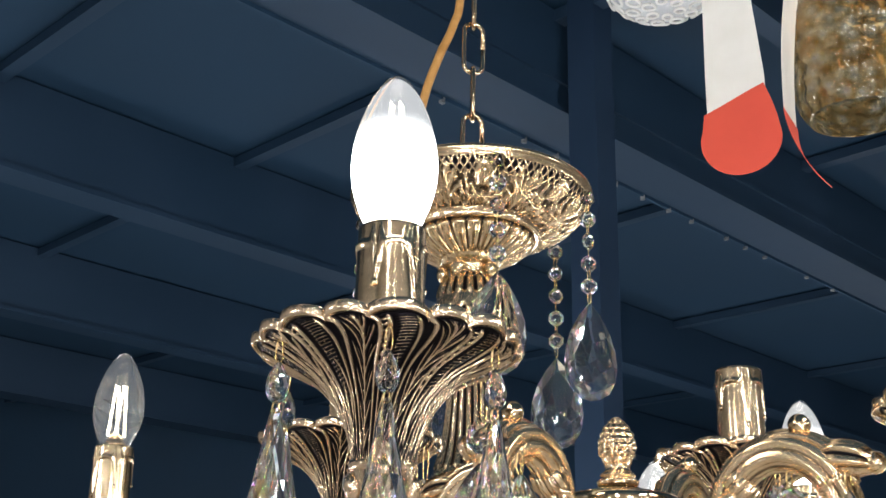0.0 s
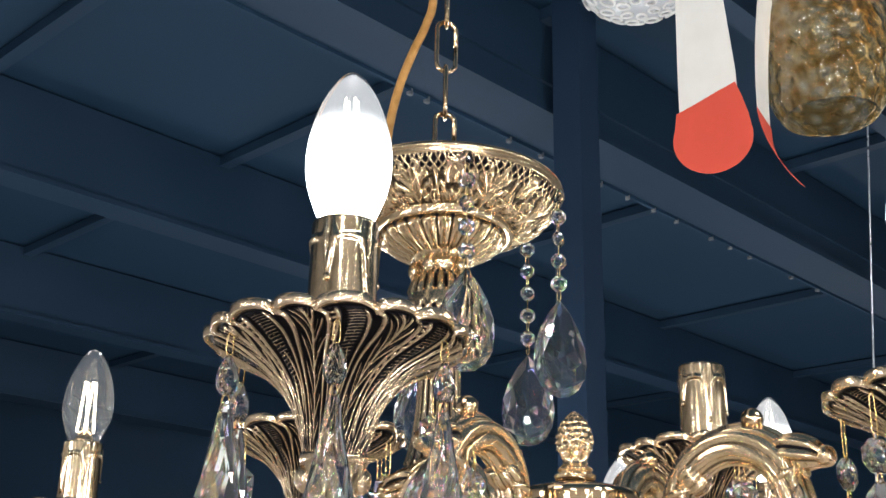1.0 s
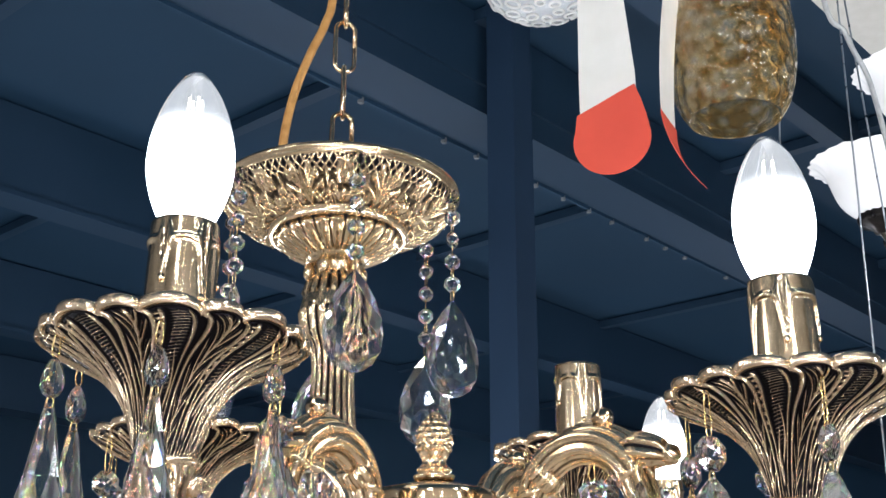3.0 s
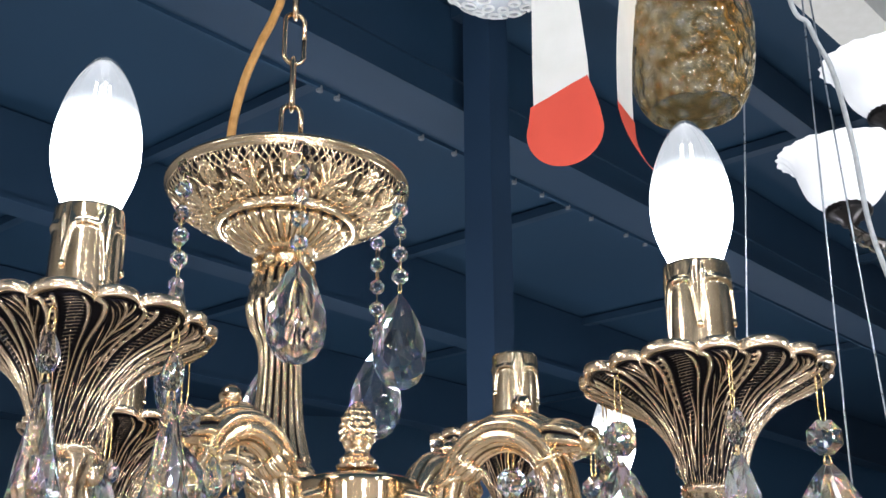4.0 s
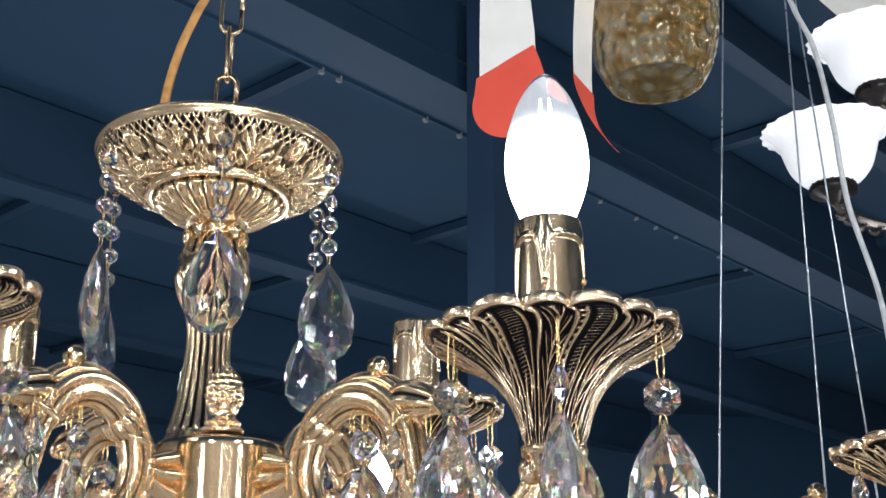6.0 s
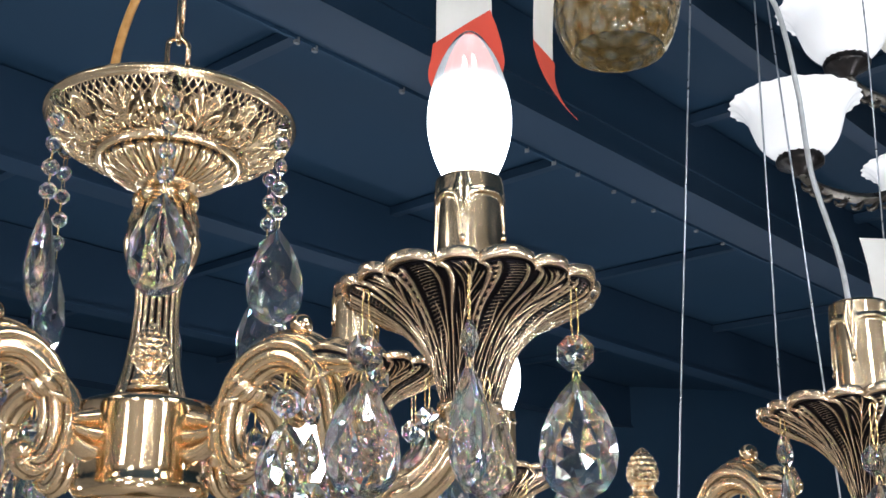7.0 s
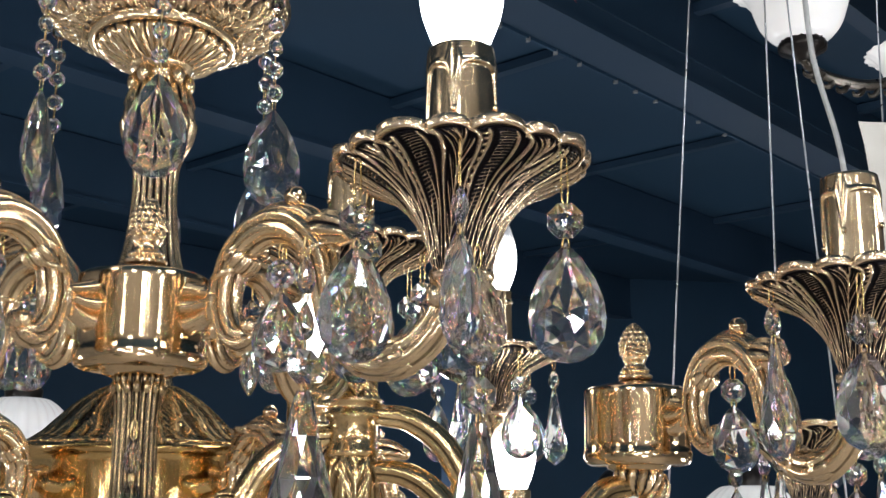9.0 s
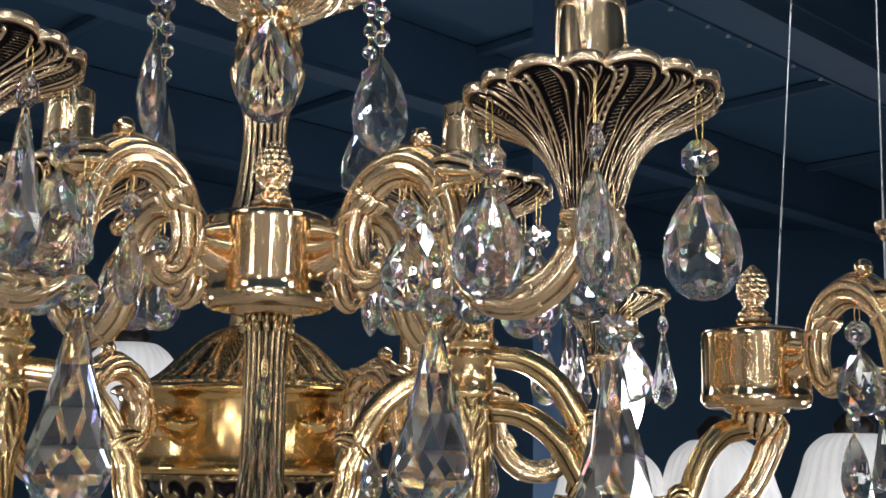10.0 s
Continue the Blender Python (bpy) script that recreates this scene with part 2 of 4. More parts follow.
def tube(points, radius, n=10, flutes=0, depth=0.0, count=0, flat=1.0, relief_deep=0.22, groove=-0.72):
    """A swept rod. radius: a number or one for each point; flutes: ridges along it."""
    p = np.array(points, float)
    rad = np.full(len(p), radius) if np.isscalar(radius) else np.array(radius, float)
    if count:
        p, rad = smooth_line(p, count), np.maximum(smooth_line(np.c_[rad, rad], count)[:, 0], 1e-4)
    verts, rel, side = [], [], None
    for i in range(len(p)):
        d = p[min(i + 1, len(p) - 1)] - p[max(i - 1, 0)]
        d /= np.linalg.norm(d) + 1e-12
        if side is None:
            side = np.cross(d, (0, 1, 0)) if abs(d[1]) < 0.9 else np.cross(d, (1, 0, 0))
        side = side - d * (side @ d)
        side /= np.linalg.norm(side) + 1e-12
        up = np.cross(d, side)
        for j in range(n):
            a = 2 * PI * j / n
            w = math.cos(flutes * a) if flutes else 1.0
            r = rad[i] * (1 + depth * w)
            verts.append(p[i] + r * (math.cos(a) * side + flat * math.sin(a) * up))
            rel.append(1.0 if w > groove else relief_deep)
    faces = grid_faces(len(p), n)
    faces += [tuple(range(n))[::-1], tuple((len(p) - 1) * n + j for j in range(n))]
    return verts, faces, rel


def ball(c, r, n=16, squash=(1, 1, 1)):
    verts, m = [], n // 2
    for i in range(m + 1):
        t = PI * i / m
        for j in range(n):
            a = 2 * PI * j / n
            s = max(math.sin(t), 1e-3)
            verts.append((c[0] + squash[0] * r * s * math.cos(a), c[1] + squash[1] * r * s * math.sin(a), c[2] + squash[2] * r * math.cos(t)))
    return verts, grid_faces(m + 1, n)


def box(x0, x1, y0, y1, z0, z1):
    v = [(x, y, z) for x in (x0, x1) for y in (y0, y1) for z in (z0, z1)]
    return v, [(0, 1, 3, 2), (4, 6, 7, 5), (0, 4, 5, 1), (2, 3, 7, 6), (0, 2, 6, 4), (1, 5, 7, 3)]


def made(name, mat, *pieces, smooth=True):
    v, f, r = join(*pieces)
    return mesh_of(name, v, f, mat, smooth, r)


def clamp(x, a=0.0, b=1.0):
    return max(a, min(b, x))


def ridge(x, w):
    """1 on a line at x = 0, falling to 0 at the width w."""
    return max(0.0, 1 - (x / w) ** 2)


# ---- the room ----
def room():
    x0, x1, y0, y1, h, w = -3.8, 7.0, -3.2, 9.0, 3.86, 0.2
    tagged(new("floor", made("floor", FLOOR, box(x0 - w, x1 + w, y0 - w, y1 + w, -0.2, 0), smooth=False)), "beige polished tile shop floor", "floor", kind="structure")
    tagged(new("ceiling", made("ceiling", NAVY, box(x0 - w, x1 + w, y0 - w, y1 + w, h, h + 0.2), smooth=False)), "dark navy painted shop ceiling", "ceiling", kind="structure")
    # south, west and east walls are unseen; place and tone shape the gold's reflections
    for nm, b, m in (("wall_south", (x0 - w, x1 + w, y0 - w, y0, 0, h), WALL), ("wall_north", (x0 - w, x1 + w, y1, y1 + w, 0, h), NAVY),
                     ("wall_west", (x0 - w, x0, y0, y1, 0, h), SIDE_WALL), ("wall_east", (x1, x1 + w, y0, y1, 0, h), SIDE_WALL)):
        tagged(new(nm, made(nm, m, box(*b), smooth=False)), "plain painted shop wall", "wall", kind="structure")
    turn = Matrix.Rotation(radians(37), 4, "Z")
    # beams along the 37 degree line, then the lighter rails across
    for k, (off, wide, low) in enumerate(((1.76, 0.172, 3.50), (3.42, 0.12, 3.50), (5.08, 0.12, 3.50), (6.90, 0.2, 3.50), (1.12, 0.05, 3.70))):
        ob = new("beam", made("beam", BEAM, box(-7, 11, off - wide / 2, off + wide / 2, low + 0.018, 3.85), box(-7, 11, off - wide / 2 - 0.012, off + wide / 2 + 0.012, low, low + 0.018), smooth=False))
        ob.matrix_basis = turn
        if k == 0:
            part("ledge", made("ledge", BEAM, box(-7, 11, off - wide / 2 - 0.010, off - wide / 2, 3.600, 3.612), smooth=False), ob)
        tagged(ob, "dark navy painted steel ceiling beam", "beam", kind="structure")
    for off in (-3.2, -1.4, 0.2, 1.02, 2.05, 3.6, 5.2, 6.8):
        ob = new("ceiling_rail", made("ceiling_rail", BEAM, box(off - 0.025, off + 0.025, -4, 9, 3.81, 3.85), smooth=False))
        ob.matrix_basis = turn
        tagged(ob, "thin navy painted ceiling cross rail", "rail", kind="structure")
    # light from the nearby shades is put into this beam's pale colour
    ob = new("beam", made("beam", PAPER, box(-4, 10, 0.49, 0.63, 3.50, 3.85), smooth=False))
    ob.matrix_basis = turn
    tagged(ob, "ceiling beam, lamp light put into its pale cream colour", "beam", kind="structure")
    rail = new("clip_rail", made("clip_rail", NAVY, box(-4, 9, 1.859, 1.871, 3.488, 3.512), smooth=False))
    rail.matrix_basis = turn
    tagged(rail, "thin navy rail with small pale clips", "rail", kind="structure")
    clip = made("clip", CLIP, box(-0.008, 0.008, -0.006, 0.006, -0.010, 0.0), box(-0.003, 0.003, -0.010, -0.006, -0.010, 0.008), smooth=False)
    for k, along in enumerate((1.66, 1.73, 2.10, 2.26, 2.58, 2.74, 2.90, 3.05, 3.29, 3.43, 3.58, 3.92, 4.15)):
        part("clip", clip, rail, pose(along, 1.866, 3.488, 0, 0, 7 * k))
    ob = new("post", made("post", POST_PAINT, box(-0.045, 0.045, -0.05, 0.05, 0.0, 3.86), smooth=False))
    ob.matrix_basis = pose(0.705, 2.50, 0, 0, 0, 37)
    tagged(ob, "dark navy square steel post", "post", kind="structure")


room()


# ---- chandelier parts ----
def bobeche_mesh():
    """A flared saucer of overlapping rocaille petals, wide and narrow in turn."""
    nu, nt, lobes, split = 150, 768, 16, 1.18
    prof = smooth_line([(0.0105, -0.047), (0.0125, -0.040), (0.0150, -0.031), (0.0195, -0.022), (0.0275, -0.0135), (0.0375, -0.0078), (0.0458, -0.0038), (0.0492, -0.0010)], nu)
    verts, rel = [], []
    for i, (r, z) in enumerate(prof):
        u = i / (nu - 1)
        hook = 0.62 * (1 - u) ** 1.4 + 0.20 * clamp((u - 0.66) / 0.34) ** 2
        low = clamp((0.17 - u) * 9)
        high = clamp((u - 0.06) * 9) * clamp((0.955 - u) * 16)
        rim = clamp((u - 0.955) * 24)
        for j in range(nt):
            a = 2 * PI * j / nt
            x = ((a + hook) * lobes / (2 * PI)) % 2.0
            wide = x < split
            s = x / split if wide else (x - split) / (2 - split)
            q = 0.5 - abs(s - 0.5)                       # 0 at a petal's edge
            edge = ridge(q, 0.070 if wide else 0.090)
            reeds = low * max(ridge(s - 0.30, 0.075), ridge(s - 0.52, 0.07), ridge(s - 0.74, 0.075))
            if wide:     # a broad petal: rolled border, hatched floor, a flame at its foot
                border = 0.95 * ridge(s - 0.20 - 0.04 * math.sin(7 * u), 0.055)
                beads = 0.85 * ridge(s - 0.115, 0.06) * clamp(0.6 + 1.2 * math.cos(u * 120)) * clamp((u - 0.40) * 9)
                hatch = 0.50 * ridge(((u * 44 - s * 2.2) % 1.0) - 0.5, 0.30) * clamp((u - 0.30) * 8) * clamp((s - 0.30) * 14) * clamp((0.70 - s) * 14)
                rib = 0.9 * ridge(s - 0.74 - 0.07 * math.sin(u * 6 - 1.5), 0.05)
                flame = 0.95 * max(ridge(s - 0.43 - 0.07 * math.sin(u * 15), 0.11 * clamp((0.50 - u) * 5) + 0.004) * clamp((u - 0.10) * 8), ridge(s - 0.60 - 0.10 * math.sin(u * 13 + 2), 0.075 * clamp((0.62 - u) * 5) + 0.003) * clamp((u - 0.24) * 8))
                fine = max(border, beads, hatch, rib, flame)
            else:        # a narrow leaf whose veins sweep up from a bent midrib
                e = s - 0.46 - 0.09 * math.sin((u - 0.3) * 5)
                fine = ridge(e, 0.06)
                lean_ = (0.34 if e > 0 else 0.50) * (0.5 + u)
                rung = ((u - lean_ * abs(e) ** 0.8) / 0.125 + (0.5 if e > 0 else 0.0)) % 1.0
                fine = max(fine, 0.92 * ridge(rung - 0.5, 0.17) * clamp((0.40 - abs(e)) * 12), 0.55 * ridge(rung - 0.93, 0.10) * clamp((0.30 - abs(e)) * 12))
            h = max(edge, 0.85 * reeds, high * fine, rim)
            lobe = math.sin(PI * clamp(s, 0.0, 1.0)) ** 0.5 - 0.62
            k = u ** 7 * (1.0 if wide else 0.62)
            rr = r * (1 + 0.105 * k * lobe) + 0.0012 * (h - 0.4) * (0.35 + u)
            zz = z + 0.0028 * k * lobe - 0.0011 * (h - 0.4) * u
            verts.append((rr * math.cos(a), rr * math.sin(a), zz))
            rel.append(h)
    faces = grid_faces(nu, nt)
    base = len(verts) - nt
    # rolled lip and the inner face of the saucer
    lip = [(1.006, 0.0004), (1.010, 0.0014), (1.010, 0.0033), (1.005, 0.0041), (0.993, 0.0043), (0.975, 0.0036), (0.960, 0.0010), (0.7, -0.006), (0.4, -0.012), (0.27, -0.013)]
    for sc, dz in lip:
        for j in range(nt):
            x, y, z = verts[base + j]
            verts.append((x * sc, y * sc, z + dz))
            rel.append(1.0 if sc > 0.96 else 0.5)
    faces += [tuple(base + q for q in f) for f in grid_faces(len(lip) + 1, nt)]
    b = len(verts)
    verts += [(0, 0, -0.0125), (0, 0, -0.047)]
    rel += [0.5, 1]
    last = b - nt
    faces += [(last + j, last + (j + 1) % nt, b) for j in range(nt)] + [((j + 1) % nt, j, b + 1) for j in range(nt)]
    return mesh_of("bobeche", verts, faces, ANTIQUE, True, rel)


def sleeve_mesh():
    """Candle sleeve with cast wax that hangs in arches and drips, from z = 0 to 0.046."""
    drips = [(0.30, 0.010), (1.50, 0.017), (2.62, 0.008), (3.85, 0.019), (5.02, 0.013)]
    H, n, nu = 0.046, 240, 120

    def hem(a):
        gaps = [((a - c + PI) % (2 * PI) - PI, length) for c, length in drips]
        d, length = min(gaps, key=lambda g: abs(g[0]))
        dn = clamp(abs(d) / 0.60)
        return 0.0100 + 0.0075 * (1 - math.sqrt(1 - (1 - dn) ** 2)) + length * math.exp(-(d / 0.13) ** 2)

    @functools.lru_cache(None)
    def hem_slope(a):
        return hem(a), math.hypot(1, (hem(a + 0.02) - hem(a - 0.02)) / (0.04 * 0.0133))

    def shape(u, a, r, z):
        low, steep = hem_slope(a)
        gap = (z - (H - low)) / steep
        over = clamp(gap / 0.0010 + 0.5)
        edge = ridge(gap - 0.0010, 0.0017)
        foot = 0.0007 * (1 - z / H)
        return r + foot + 0.0002 * over + 0.0009 * edge, z, 0.55 + 0.45 * over

    prof = [(0.0133, z) for z in np.linspace(0, H - 0.0012, nu)] + [(0.0130, H - 0.0004), (0.0124, H), (0.0112, H + 0.0002), (0.0106, H - 0.001), (0.0104, H - 0.01), (0.0002, H - 0.01)]
    pieces = [lathe(prof, n, shape)]
    for c, length in drips:
        pieces.append(ball((0.0138 * math.cos(c), 0.0138 * math.sin(c), H - 0.0165 - length), 0.0015, 12, (1, 1, 1.3)))
    return made("candle_sleeve", SLEEVE_GOLD, *pieces)


BULB_PROFILE = [(0.0100, 0.0), (0.0122, 0.006), (0.0153, 0.0135), (0.0176, 0.022), (0.0182, 0.030), (0.0174, 0.0395), (0.0150, 0.0495), (0.0112, 0.0590), (0.0068, 0.0665), (0.0032, 0.0702), (0.0002, 0.0715)]


def bulb_meshes():
    env = made("bulb", ENVELOPE, lathe([(r * 0.98, z) for r, z in BULB_PROFILE], 64, curve=64))
    dim = made("bulb", DIM_ENVELOPE, lathe([(r * 0.98, z) for r, z in BULB_PROFILE], 64, curve=64))
    core = [(0.0002, 0.0005), (0.0092, 0.001)] + [(r * 0.94, z) for r, z in BULB_PROFILE[1:8]] + [(0.0062, 0.0655), (0.0026, 0.0686), (0.0002, 0.0692)]
    lit = made("light_core", LIT, lathe(core, 64, curve=64))
    rods = []
    for k in range(4):
        a = k * PI / 2
        rods.append(tube([(0.005 * math.cos(a), 0.005 * math.sin(a), 0.011), (0.0034 * math.cos(a + 0.6), 0.0034 * math.sin(a + 0.6), 0.046)], 0.0007, 8))
    fil = made("filament", FILAMENT, *rods)
    tips = [tube([(0.0046 * math.cos(a), 0.0046 * math.sin(a), 0.030), (0.0026 * math.cos(a), 0.0026 * math.sin(a), 0.0585)], 0.00042, 8) for a in (0.4, 1.97, 3.54, 5.11)]
    fil_tip = [made("filament", FILAMENT, t) for t in tips]
    stem = made("stem", GOLD, lathe([(0.0002, 0.0), (0.008, 0.0), (0.006, 0.006), (0.003, 0.012), (0.0002, 0.013)], 20))
    return env, dim, lit, fil, stem, fil_tip


def arm_mesh():
    """A scrolled arm in the xz plane; x from the hub's axis, z from the hub's middle; it ends under the bobeche."""
    scroll = [(0.0655, -0.0090), (0.0640, -0.0135), (0.0590, -0.0150), (0.0535, -0.0115), (0.0500, -0.0030), (0.0495, 0.0075), (0.0530, 0.0195), (0.0610, 0.0295), (0.0725, 0.0345),
              (0.0845, 0.0330), (0.0945, 0.0255), (0.1005, 0.0140), (0.1035, 0.0010), (0.1070, -0.0110), (0.1150, -0.0220), (0.1270, -0.0285), (0.1400, -0.0280), (0.1510, -0.0215), (0.1590, -0.0110), (0.1640, 0.0010), (0.1660, 0.0100)]
    rad = [0.0030, 0.0050, 0.0058, 0.0062, 0.0066, 0.0070, 0.0076, 0.0082, 0.0084, 0.0084, 0.0080, 0.0074, 0.0072, 0.0074, 0.0078, 0.0080, 0.0078, 0.0074, 0.0070, 0.0068, 0.0066]
    main = tube([(x, 0, z) for x, z in scroll], rad, 84, 6, 0.075, 150, 1.0, 0.40, -0.86)
    # raised bands wound over the crest and the bend
    crest = tube([(x, 0, z) for x, z in [(0.0500, 0.0160), (0.0580, 0.0310), (0.0720, 0.0395), (0.0870, 0.0385), (0.0985, 0.0300), (0.1065, 0.0185)]], [0.0012, 0.0030, 0.0042, 0.0046, 0.0050, 0.0020], 32, 5, 0.13, 50)
    leaf = tube([(x, 0, z) for x, z in [(0.0880, 0.0300), (0.0985, 0.0300), (0.1075, 0.0285), (0.1140, 0.0265)]], [0.0030, 0.0075, 0.0070, 0.0042], 40, 7, 0.14, 30)
    knob = ball((0.1145, 0, 0.0270), 0.0050, 14)
    curl = ball((0.0655, 0, -0.0095), 0.0048, 16, (1, 1.5, 1))
    pieces = [("crest", crest), ("leaf", leaf), ("knob", knob), ("curl", curl)]
    rim = [radians(195 + k * 1.5) for k in range(94)]                # beaded edge under the scroll
    pieces.append(("beaded_edge", tube([(0.0595 + 0.0085 * math.cos(a), 0, -0.0095 + 0.0085 * math.sin(a)) for a in rim], [0.0006 + 0.0008 * abs(math.sin(k * PI / 12)) for k in range(94)], 12, flat=5.0)))
    for x, z, dx, dz in ((0.0512, 0.0140, 0.9, 0.3), (0.0985, 0.0195, 0.8, 0.5), (0.1220, -0.0265, 0.35, 0.9)):
        c = np.array((x, 0, z))
        t = np.array((-dz, 0, dx)) * 0.0016
        pieces.append(("collar", tube([c - t, c, c + t], [0.0078, 0.0092, 0.0078], 24)))
    for x0, z0, x1, z1, w in ((0.0540, 0.0190, 0.0610, 0.0245, 0.0085), (0.1060, -0.0040, 0.1120, -0.0135, 0.0082), (0.1330, -0.0300, 0.1440, -0.0265, 0.0086)):
        pieces.append(("cuff", tube([(x0, 0, z0), ((x0 + x1) / 2, 0, (z0 + z1) / 2), (x1, 0, z1)], [w * 0.90, w, w * 0.88], 60, 10, 0.07, 14, 1.0, 0.3, -0.6)))
    # ribbed bracket that joins the hub
    for k in (-1, 0, 1):
        pieces.append(("bracket_rib", tube([(0.0285, 0, 0.0015 + k * 0.0082), (0.0350, 0, 0.0018 + k * 0.0066), (0.0420, 0, 0.0030 + k * 0.0042), (0.0495, 0, 0.0045 + k * 0.0034)], [0.0044, 0.0036, 0.0031, 0.0034], 20, count=16, flat=1.9 - 0.4 * abs(k))))
    pieces.append(("bracket", tube([(0.0445, 0, -0.0055), (0.0450, 0, 0.0035), (0.0455, 0, 0.0130)], [0.0042, 0.0050, 0.0036], 18, flat=1.5)))
    return made("arm", CAST, main), [(name, made(name, CAST, p)) for name, p in pieces]


def cup_mesh():
    """The leafy cup between an arm and its bobeche; z = 0 is the bobeche's foot."""
    def shape(u, a, r, z):
        w = math.cos(8 * a + 3 * u)
        return r * (1 + 0.09 * w * (0.3 + u * (1 - u) * 3)), z, 1.0 if w > -0.5 else 0.35
    body = lathe([(0.0002, -0.026), (0.0055, -0.024), (0.0075, -0.019), (0.0082, -0.012), (0.0105, -0.006), (0.0118, -0.002)], 64, shape, curve=20)
    ring = lathe([(0.010, -0.0025), (0.0128, -0.002), (0.0132, 0.0), (0.0128, 0.002), (0.0105, 0.0022), (0.0002, 0.0022)], 32)
    scrolls = [ball((0.0105 * math.cos(k * PI / 2), 0.0105 * math.sin(k * PI / 2), -0.0075), 0.0042, 12, (1, 1, 1.3)) for k in range(4)]
    return made("arm_cup", ANTIQUE, body, ring, *scrolls)


def hub_mesh():
    """The arm hub; z = 0 is its middle."""
    prof = [(0.0002, 0.0240), (0.0110, 0.0237), (0.0120, 0.0228), (0.0200, 0.0214), (0.0275, 0.0196), (0.0296, 0.0186), (0.0303, 0.0172), (0.0303, 0.0150), (0.0303, 0.0), (0.0304, -0.0120), (0.0305, -0.0165), (0.0311, -0.0172),
            (0.0312, -0.0200), (0.0306, -0.0222), (0.0292, -0.0240), (0.0270, -0.0250), (0.0255, -0.0252), (0.0250, -0.0246), (0.0190, -0.0246), (0.0180, -0.0252), (0.0176, -0.0268), (0.0150, -0.0278), (0.0120, -0.0290), (0.0002, -0.0295)]
    return made("arm_hub", TURNED, lathe(prof, 72))


def finial_mesh():
    """A pine cone bud on a turned foot, its scales cast in rows with a rosette on each face."""
    def shape(u, a, r, z):
        if not 0.0125 < z < 0.0312:
            return r, z, 1.0
        row = (z - 0.0125) / 0.0034
        w = abs(math.cos(5.5 * a + (PI / 2 if int(row) % 2 else 0)))
        scale = (w * math.sin(PI * (row % 1.0))) ** 0.6
        y = (a * 4 / (2 * PI) % 1.0 - 0.5) * 0.0155
        c = math.hypot(y, z - 0.0178)
        rose = max(ridge(c, 0.0013), ridge(c - 0.0026, 0.0010)) if c < 0.0036 else 0
        if c < 0.0036:
            scale = rose
        k = clamp((z - 0.0125) * 900) * clamp((0.0312 - z) * 900)
        return r + 0.0014 * k * (scale - 0.3), z, 0.35 + 0.65 * scale
    line = [(0.0098, 0.0), (0.0100, 0.0018), (0.0078, 0.0030), (0.0086, 0.0046), (0.0064, 0.0068), (0.0060, 0.0090), (0.0070, 0.0110), (0.0082, 0.0150), (0.0086, 0.0190), (0.0076, 0.0240), (0.0052, 0.0284), (0.0024, 0.0320), (0.0002, 0.0332)]
    return made("finial", CAST, lathe(line, 132, shape, curve=110))


def outward(verts, faces):
    """Faces of a convex body, each turned to look out."""
    p = np.array(verts, float)
    mid = p.mean(0)
    done = []
    for f in faces:
        q = p[list(f)]
        n = np.cross(q[1] - q[0], q[2] - q[0])
        done.append(f if n @ (q.mean(0) - mid) > 0 else f[::-1])
    return done


def drop_mesh(w, h, d, name="drop"):
    """A star-cut almond of crystal that hangs from z = 0, its facets in three rows on either side."""
    side = [(0.40, 0.135), (0.72, 0.295), (0.94, 0.475), (1.0, 0.64), (0.92, 0.795), (0.67, 0.917), (0.34, 0.982)]
    line = [(0.0, 0.0)] + side + [(0.0, 1.0)] + [(-r, t) for r, t in side[::-1]]
    verts = [(r * w / 2, y * d * 0.06, -t * h) for y in (-1, 1) for r, t in line]
    faces = [(k, (k + 1) % 16, 16 + (k + 1) % 16, 16 + k) for k in range(16)]
    for s, y in ((0, -1), (16, 1)):
        base = len(verts)
        for k in range(8):
            r, t = line[2 * k]
            verts.append((r * 0.74 * w / 2, y * d * 0.28, -(0.60 + (t - 0.60) * 0.76) * h))
        for k in range(8):
            r, t = line[2 * k + 1]
            verts.append((r * 0.44 * w / 2, y * d * 0.43, -(0.60 + (t - 0.60) * 0.46) * h))
        verts.append((0, y * d * 0.5, -0.60 * h))
        for k in range(8):
            n = (k + 1) % 8
            a, m, e = s + 2 * k, s + 2 * k + 1, s + (2 * k + 2) % 16
            p, q, u, v = base + k, base + n, base + 8 + k, base + 8 + n
            faces += [(a, m, p), (m, q, p), (m, e, q), (p, q, u), (q, v, u), (u, v, base + 16)]
    return mesh_of(name, verts, outward(verts, faces), CRYSTAL, False)


def prism_mesh(w, h, name="prism"):
    """A long six-sided tapered prism that hangs from z = 0."""
    rings = [(0.16, 0.0), (0.27, 0.07), (0.42, 0.24), (0.66, 0.46), (0.90, 0.66), (1.0, 0.79), (0.70, 0.91), (0.06, 1.0)]
    n, verts, faces = 8, [], []
    for i, (r, t) in enumerate(rings):
        for j in range(n):
            a = 2 * PI * (j + 0.5 * (i % 2)) / n
            verts.append((r * w / 2 * math.cos(a), r * w * 0.42 * math.sin(a), -t * h))
    for i in range(len(rings) - 1):
        for j in range(n):
            k = (j + 1) % n
            p, q, c, e = i * n + j, i * n + k, (i + 1) * n + j, (i + 1) * n + k
            faces += [(p, c, e), (p, e, q)] if i % 2 else [(p, c, q), (q, c, e)]
    faces += [tuple(range(n)), tuple((len(rings) - 1) * n + j for j in range(n))[::-1]]
    return mesh_of(name, verts, faces, CRYSTAL, False)


